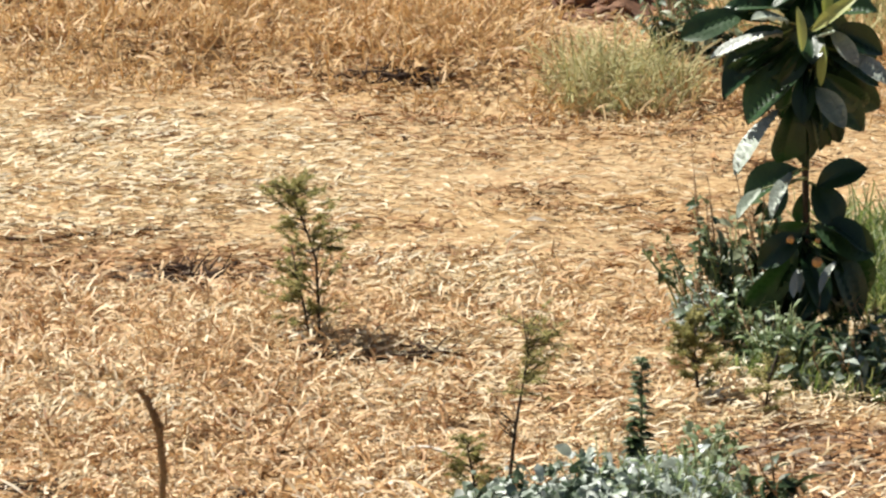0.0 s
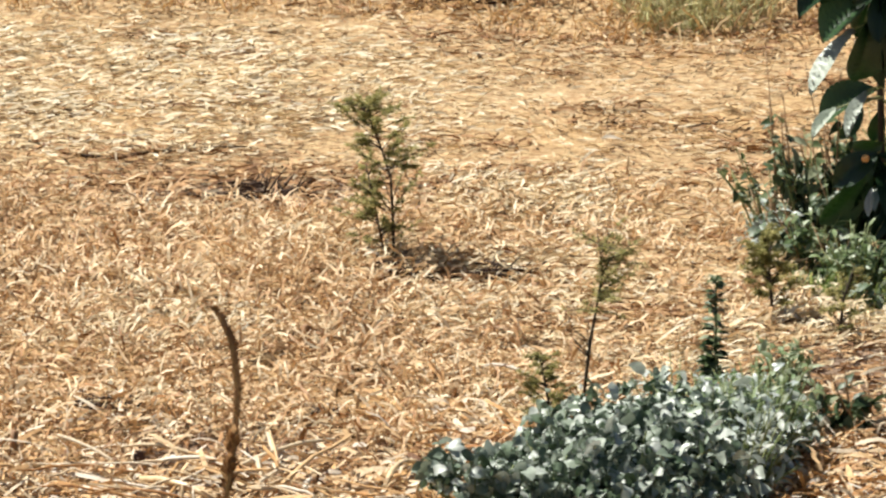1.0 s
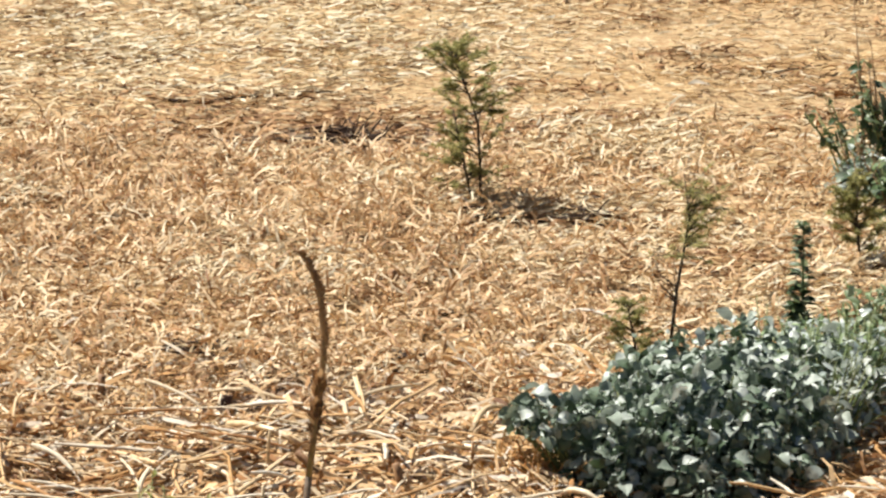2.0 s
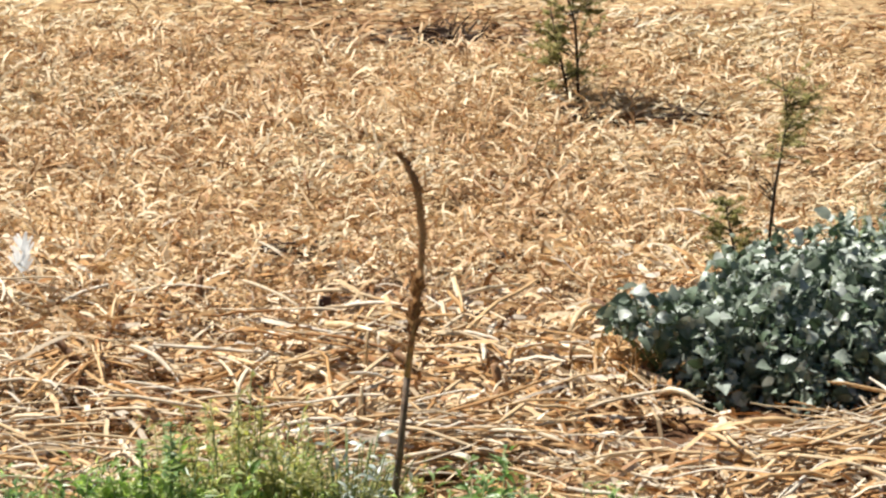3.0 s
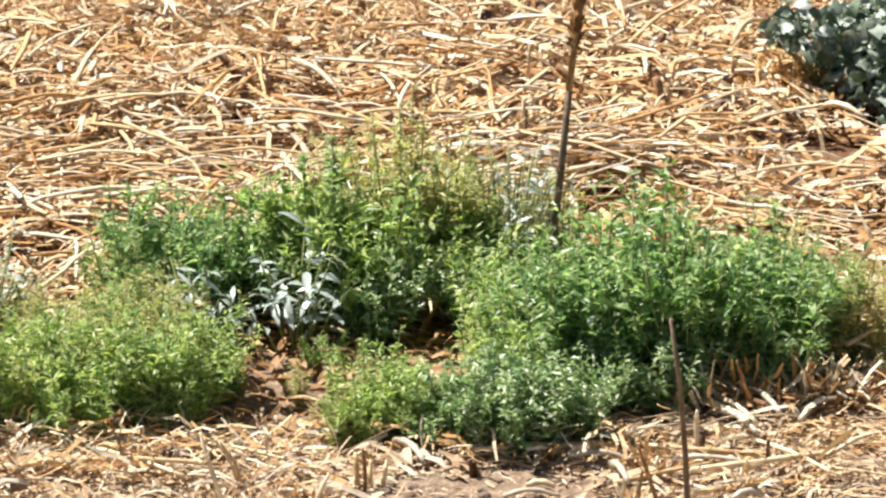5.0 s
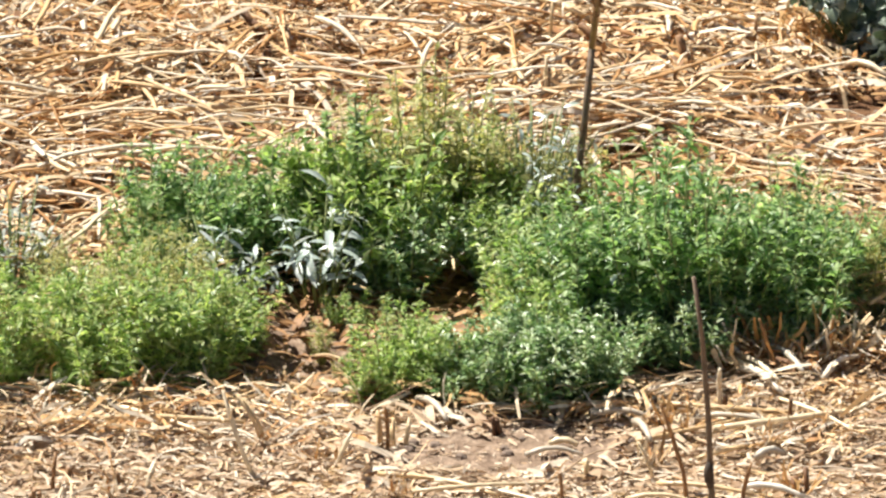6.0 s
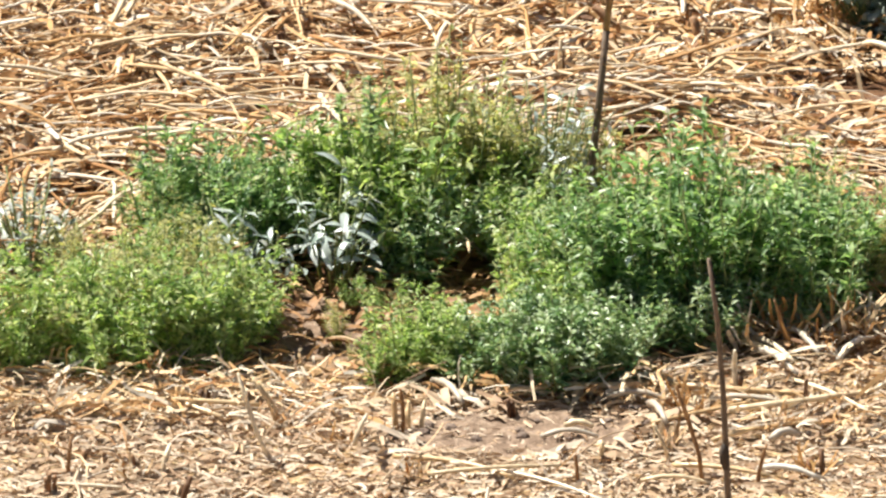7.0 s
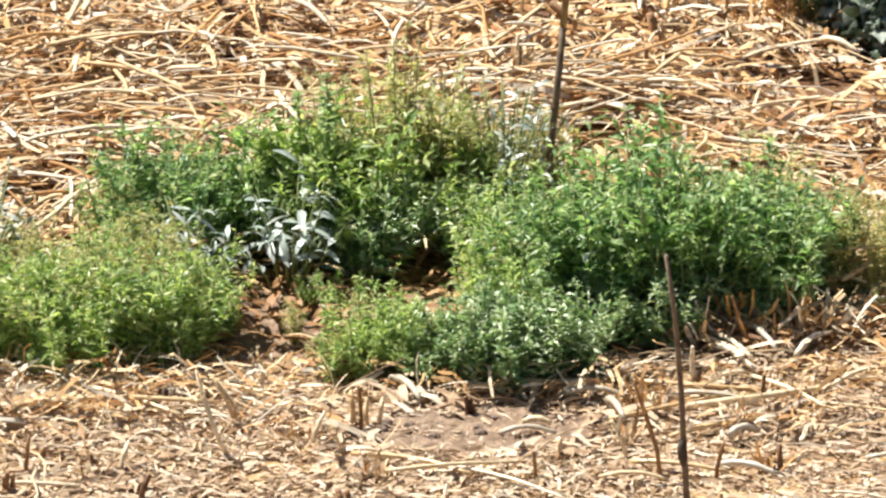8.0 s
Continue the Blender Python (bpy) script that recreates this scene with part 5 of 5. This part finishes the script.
def side_weed(x, y, stems, height, seed, leaf_mat, label, bare_top=0.5, dark=False):
    """A tall weed: leafy below, with thin dry stalks above."""
    rnd = random.Random(seed)
    ob = thing("tall_weed", (x, y, ground_z(x, y)))
    shapes = [blade_shape(1.0, 0.42, 0.5 + 0.3 * k, 0.3, rows=5, cols=1, widest=0.4, wave=0.1, seed=k) for k in range(3)]
    fo = Shape()
    for i in range(stems):
        st = Shape()
        h = height * rnd.uniform(0.45, 1.0)
        bx, by = rnd.uniform(-0.12, 0.11), rnd.uniform(-0.05, 0.05)
        tx, ty = bx + rnd.uniform(-0.08, 0.03), by + rnd.uniform(-0.05, 0.05)
        pts = [Vector((bx, by, -0.02)), Vector(((bx + tx) / 2 + 0.01, by, h * 0.5)), Vector((tx, ty, h))]
        st.tube(pts, [0.003, 0.0024, 0.001], 5)
        for k in range(3):
            q = pts[1].lerp(pts[2], rnd.uniform(0.2, 0.9))
            st.tube([q, q + Vector((rnd.uniform(-0.03, 0.03), rnd.uniform(-0.02, 0.02), rnd.uniform(0.02, 0.05)))], [0.001, 0.0006], 4)
        part("stem", st.mesh("stem", STEM_DRY), ob, "thin dry brown stalk")
        for k in range(18):
            q = pts[0].lerp(pts[1], rnd.uniform(0.2, 2 * bare_top) if bare_top < 0.5 else rnd.uniform(0.2, 1.45))
            fo.add(*rnd.choice(shapes), aim(q, rnd.uniform(0, 360), rnd.uniform(-40, 50), rnd.uniform(-40, 40), rnd.uniform(0.03, 0.07)))
    tagged(part("foliage", fo.mesh("foliage", leaf_mat), ob), kind="stuff")
    return tagged(ob, label, "weed")


side_weed(1.47, 13.33, 24, 0.50, 1, WEED_DARK, "tall weed with dark leaves and thin dry stalks")
side_weed(1.45, 13.12, 8, 0.26, 2, SILVER, "leafy grey-green weed at the sapling's foot")
side_weed(1.50, 12.95, 5, 0.16, 3, WEED_DARK, "low dark leafy weed at the sapling's foot")
side_weed(1.66, 16.4, 10, 0.34, 4, WEED_DARK, "dark green weed on the bank")
side_weed(1.66, 12.72, 6, 0.15, 7, SILVER, "low grey-green leafy weed in the green grass")
side_weed(1.78, 12.95, 8, 0.2, 5, WEED_DARK, "low dark leafy weed in the green grass")
side_weed(1.30, 11.62, 8, 0.17, 6, WEED_DARK, "low dark leafy weed beside the shrub")


def heap(x, y, rx, ry, n, seed, label):
    """A flat heap of dead dark stems."""
    rnd = random.Random(seed)
    ob = thing("dead_weed_heap", (x, y, ground_z(x, y)))
    for k in range(n):
        s = Shape()
        a, L = rnd.gauss(0, 0.7), rnd.uniform(0.04, 0.14)
        px, py = rnd.gauss(0, rx * 0.5), rnd.gauss(0, ry * 0.5)
        z = rnd.uniform(0.004, 0.03)
        pts = [Vector((px + L * (t - 0.5) * math.cos(a), py + L * (t - 0.5) * math.sin(a), z + rnd.uniform(-0.004, 0.012))) for t in (0, 0.35, 0.7, 1)]
        if rnd.random() < 0.2:
            pts[-1].z += rnd.uniform(0.02, 0.05)
        r = rnd.uniform(0.0018, 0.0045)
        s.tube(pts, [r, r, r * 0.8, r * 0.5], 5)
        part("twig", s.mesh("twig", TWIG), ob)
    return tagged(ob, label, "dead weeds")


heap(0.13, 13.93, 0.07, 0.09, 60, 1, "flat heap of dark dead stems on the straw")
heap(0.69, 13.06, 0.05, 0.05, 20, 2, "flat heap of dark dead stems on the straw")
heap(0.44, 13.10, 0.04, 0.03, 7, 3, "small heap of dark dead stems on the straw")
# the fourth heap is laid in as the shadow line under the bank
heap(0.82, 16.35, 0.14, 0.10, 46, 4, "dark stems added as shade at the foot of the bank")
heap(-0.24, 11.75, 0.06, 0.05, 14, 5, "small heap of dark dead stems on the straw")
heap(0.24, 11.78, 0.05, 0.04, 10, 6, "small heap of dark dead stems on the straw")
heap(1.35, 13.05, 0.10, 0.06, 24, 7, "dark dead stems beside the sapling")


def twig(x0, y0, x1, y1, r, seed):
    rnd = random.Random(seed)
    d = math.hypot(x1 - x0, y1 - y0)
    s = Shape()
    s.tube([(d * t, rnd.uniform(-0.012, 0.012), r + 0.016 + rnd.uniform(-0.005, 0.006)) for t in (0, 0.2, 0.4, 0.6, 0.8, 1)], [r, r * 1.1, r, r * 0.9, r * 0.8, r * 0.5], 6)
    for k in range(2):
        t = rnd.uniform(0.2, 0.8) * d
        s.tube([(t, 0, r + 0.014), (t + 0.03, rnd.uniform(-0.03, 0.03), r + 0.03)], [r * 0.7, r * 0.4], 5)
    ob = new("fallen_twig", s.mesh("fallen_twig", TWIG))
    ob.matrix_basis = pose(x0, y0, ground_z((x0 + x1) / 2, (y0 + y1) / 2) - 0.012, 0, 0, math.degrees(math.atan2(y1 - y0, x1 - x0)))
    return tagged(ob, "dark brown fallen twig lying on straw", "twig", "fallen twigs")


for k, row in enumerate([(1.24, 14.73, 1.43, 14.84), (1.0, 14.77, 1.12, 14.75), (-0.34, 14.28, 0.1, 14.44), (0.62, 14.08, 0.72, 14.1), (-0.1, 13.98, 0.3, 13.86), (0.4, 13.1, 0.6, 13.06),
                         (-0.45, 11.62, -0.22, 11.6), (-0.98, 11.45, -0.8, 11.52), (0.15, 11.72, 0.28, 11.8), (0.9, 12.75, 1.2, 12.7), (0.3, 12.22, 0.42, 12.2), (-1.05, 11.42, -0.81, 11.62), (0.08, 10.85, 0.2, 10.98)]):
    twig(*row, 0.008 if k == 11 else 0.003 + 0.0012 * (k % 3), k)


def seed_stalk(x, y):
    """A tall dead stalk with a drooping furry seed spike."""
    ob = thing("dry_seed_stalk", (x, y, ground_z(x, y)))
    s = Shape()
    spine = [(0, 0, -0.03), (0.012, 0, 0.13), (0.028, 0, 0.27), (0.04, 0, 0.4), (0.052, 0, 0.5), (0.062, 0, 0.57), (0.067, 0, 0.66), (0.058, 0, 0.745), (0.036, 0, 0.795), (0.014, 0, 0.816)]
    s.tube(spine[3:], [0.0062, 0.0058, 0.0058, 0.0072, 0.0068, 0.005, 0.002], 8)
    part("upper_stem", s.mesh("upper_stem", STEM_DRY), ob, "golden-brown upper stem")
    s = Shape()
    s.tube(spine[:4], [0.0074, 0.007, 0.0066, 0.0062], 8)
    part("stem", s.mesh("stem", STICK), ob, "thin dark lower stem")
    rnd = random.Random(2)
    shape = blade_shape(1.0, 0.4, 0.4, 0.4, rows=2, cols=1)

    def bristles(name, z0, z1, n, size, label, low=20, high=75):
        b = Shape()
        for k in range(n):
            z = rnd.uniform(z0, z1)
            i = max(j for j in range(len(spine) - 1) if spine[j][2] <= z)
            t = (z - spine[i][2]) / (spine[i + 1][2] - spine[i][2])
            p = Vector(spine[i]).lerp(Vector(spine[i + 1]), t)
            b.add(*shape, aim(p, rnd.uniform(0, 360), rnd.uniform(low, high), rnd.uniform(-60, 60), size * rnd.uniform(0.6, 1.1)))
        tagged(part(name, b.mesh(name, SEED), ob, label), kind="stuff")

    bristles("seed_spike", 0.61, 0.812, 520, 0.015, "furry brown drooping seed spike")
    bristles("seed_head", 0.46, 0.56, 70, 0.045, "ragged brown seed head", 66, 86)
    bristles("husk", 0.43, 0.475, 50, 0.016, "dry brown husk")
    bristles("husk", 0.33, 0.37, 40, 0.014, "dry brown husk")
    bristles("husk", 0.22, 0.26, 40, 0.014, "dry brown husk")
    tagged(ob, "tall dead brown stalk with a drooping seed spike", "dead stalk")


seed_stalk(-0.022, 9.58)


def thin_stick(x, y):
    ob = thing("dead_stick", (x, y, ground_z(x, y)))
    s = Shape()
    s.tube([(0, 0, -0.03), (-0.006, 0, 0.08), (-0.012, 0, 0.2), (-0.022, 0, 0.32), (-0.036, 0, 0.42)], [0.0055, 0.0052, 0.0048, 0.0042, 0.0035], 8)
    part("stem", s.mesh("stem", STICK), ob, "thin brown stem")
    s = Shape()
    s.tube([(-0.006, 0, 0.07), (-0.009, 0, 0.085), (-0.010, 0, 0.10), (-0.008, 0, 0.115)], [0.005, 0.008, 0.008, 0.005], 8)
    part("knot", s.mesh("knot", BARK), ob, "darker knot")
    tagged(ob, "thin straight dead brown stem standing in soil", "dead stalk")


thin_stick(0.21, 8.26)


def plume(x, y, h, az, lean, seed, label, name="white_feather"):
    """A ragged white feather or husk."""
    rnd = random.Random(seed)
    ob = thing(name, (x, y, ground_z(x, y)), az)
    ob.matrix_basis = pose(x, y, ground_z(x, y) + 0.012, -56, 0, az)
    s = Shape()
    s.tube([(0, 0, -0.01), (lean * 0.5, 0, h * 0.5), (lean, 0, h)], [0.0016, 0.0013, 0.0006], 5)
    part("shaft", s.mesh("shaft", WHITE), ob)
    b = Shape()
    for k in range(34):
        t = rnd.uniform(0.35, 0.9)
        side = 1 if k % 2 else -1
        m = aim((lean * t, 0, h * t), 0 if side > 0 else 180, rnd.uniform(58, 80), rnd.uniform(70, 110))
        L = h * 0.42 * (1.2 - 0.6 * t) * rnd.uniform(0.7, 1.1)
        b.add([(0, -0.004, 0), (L, -0.003, 0.003), (L, 0.002, 0.003), (0, 0.004, 0)], [(0, 1, 2, 3)], m)
    tagged(part("vane", b.mesh("vane", WHITE, smooth=False), ob, "ragged white barbs"), kind="stuff")
    return tagged(ob, label, "feather")


plume(-0.79, 11.48, 0.15, 10, 0.012, 1, "ragged white feather stuck upright in straw")


def husk(x, y, L, az, seed, mat, label, name, cat, tilt=8):
    ob = new(name, mesh_of(name, *blade_shape(L, L * 0.28, 0.7, 0.5, rows=8, cols=2, wave=0.2, seed=seed), mat))
    ob.matrix_basis = aim((x, y, ground_z(x, y) + 0.016), az, tilt, 10)
    return tagged(ob, label, cat)


for k, (x, y, L, az) in enumerate([(1.02, 14.46, 0.08, 10), (-0.63, 11.02, 0.08, 120), (0.09, 11.22, 0.07, 20), (-0.75, 11.15, 0.07, 200), (0.15, 10.95, 0.06, 40),
                                   (-0.36, 11.3, 0.07, -20), (-0.28, 11.28, 0.06, 30), (-0.95, 10.9, 0.1, 15), (0.06, 10.67, 0.06, -50), (0.34, 8.95, 0.09, -30), (0.06, 8.78, 0.05, 100), (-0.3, 12.45, 0.06, 70),
                                   (-0.98, 10.7, 0.09, -10), (-0.62, 8.85, 0.08, 60), (1.3, 13.3, 0.06, 20), (1.34, 13.2, 0.05, 120), (0.2, 10.9, 0.07, 200), (1.5, 12.0, 0.08, 10)]):
    husk(x, y, L, az, k, WHITE_HUSK, "curled whitish dry husk lying on straw", "dry_husk", "dry husk")
rnd = random.Random(12)
for k in range(110):
    a, r = rnd.uniform(0, 6.283), math.sqrt(rnd.random())
    husk(-0.47 + 0.27 * r * math.cos(a), 9.12 + 0.15 * r * math.sin(a), rnd.uniform(0.025, 0.075), rnd.uniform(0, 360), k, RUST, "curled rust-brown dead leaf on the soil", "dead_leaf", "dead leaf", rnd.uniform(-5, 50))
blades("dry_grass_fringe", 0.36, 9.0, 0.17, 0.06, 160, 0.04, 0.12, STRAW, "dry straw-coloured grass at the weeds' foot", "dry grass", 37, rise=(0.3, 1.4), width=(0.004, 0.009))
for k, (x, y, n, lo, hi, wide) in enumerate(((0.30, 9.02, 26, 0.06, 0.15, 0.009), (0.24, 9.0, 18, 0.05, 0.13, 0.008), (0.42, 9.0, 20, 0.05, 0.14, 0.008), (0.15, 8.69, 30, 0.03, 0.10, 0.006), (0.11, 8.53, 26, 0.03, 0.08, 0.006),
                                             (0.30, 8.62, 22, 0.03, 0.08, 0.006), (-0.42, 8.56, 16, 0.03, 0.07, 0.005), (-0.74, 8.40, 18, 0.03, 0.07, 0.005), (-0.30, 8.40, 18, 0.02, 0.06, 0.005), (0.34, 8.42, 20, 0.03, 0.08, 0.006))):
    blades("dry_grass_tuft", x, y, 0.025, 0.02, n, lo, hi, RUSTY if k % 3 == 0 else STRAW, "stiff upright tuft of dry golden grass", "dry grass", 70 + k, rise=(0.7, 1.5), width=(0.003, wide), sag=0.5)
blades("rusty_dry_grass", 0.46, 10.84, 0.08, 0.10, 420, 0.05, 0.14, RUSTY, "orange dry grass at the shrub's edge", "dry grass", 31, rise=(0.3, 1.3))


def stone(x, y, r, seed, mat, label, name, cat):
    bm = bmesh.new()
    bmesh.ops.create_icosphere(bm, subdivisions=3, radius=r)
    for v in bm.verts:
        n = noise.noise(v.co * (1.6 / r) + Vector((seed * 3.1, 0, 0)))
        v.co *= 1 + 0.28 * n
        v.co.z *= 0.7
    me = bpy.data.meshes.new(name)
    bm.to_mesh(me)
    bm.free()
    me.materials.append(mat)
    ob = new(name, me)
    ob.matrix_basis = pose(x, y, ground_z(x, y) + r * 0.35, 0, 0, seed * 50)
    return tagged(ob, label, cat)


for k, (x, y, r) in enumerate([(0.0, 17.45, 0.13), (0.10, 17.48, 0.11), (-0.37, 17.45, 0.13), (-0.27, 17.5, 0.11), (-0.09, 17.5, 0.11)]):
    stone(x, y, r, k, STONE, "dark grey stone half hidden in dry grass", "stone", "stone")


def earth_mound(x, y, rx, ry, h):
    """A low heap of turned dark earth with clods on it."""
    n = 36
    verts, faces = [], []
    for j in range(n + 1):
        for i in range(n + 1):
            u, v = 2 * i / n - 1, 2 * j / n - 1
            r = min(1.0, math.hypot(u, v))
            z = h * (0.5 + 0.5 * math.cos(math.pi * r)) + (0.035 * noise.noise(Vector((u * 5, v * 5, 1))) + 0.015 * noise.noise(Vector((u * 14, v * 14, 2)))) * (1 - r)
            verts.append((u * rx, v * ry, z - 0.02))
    for j in range(n):
        for i in range(n):
            a = j * (n + 1) + i
            faces.append((a, a + 1, a + n + 2, a + n + 1))
    ob = new("earth_mound", mesh_of("earth_mound", verts, faces, CLOD_EARTH))
    ob.matrix_basis = pose(x, y, ground_z(x, y))
    return tagged(ob, "low heap of turned dark reddish earth", "earth mound")


earth_mound(1.48, 17.38, 0.32, 0.32, 0.15)
rnd = random.Random(31)
for k in range(60):
    x, y = rnd.gauss(1.48, 0.13), rnd.gauss(17.24, 0.1)
    r = min(1.0, math.hypot((x - 1.48) / 0.32, (y - 17.38) / 0.32))
    clod = stone(x, y, rnd.uniform(0.015, 0.04), k, CLOD, "dark reddish clod of turned earth", "earth_clod", "clod")
    clod.location.z += 0.15 * (0.5 + 0.5 * math.cos(math.pi * r)) - 0.02
for k in range(40):
    t = rnd.choice(((-0.13, 8.64, 0.2, 0.1), (0.65, 10.4, 0.35, 0.15)))
    stone(rnd.gauss(t[0], t[2] * 0.6), rnd.gauss(t[1], t[3] * 0.6), rnd.uniform(0.004, 0.012), k, SOIL_LUMP, "small lump of dry brown soil", "soil_lump", "clod")
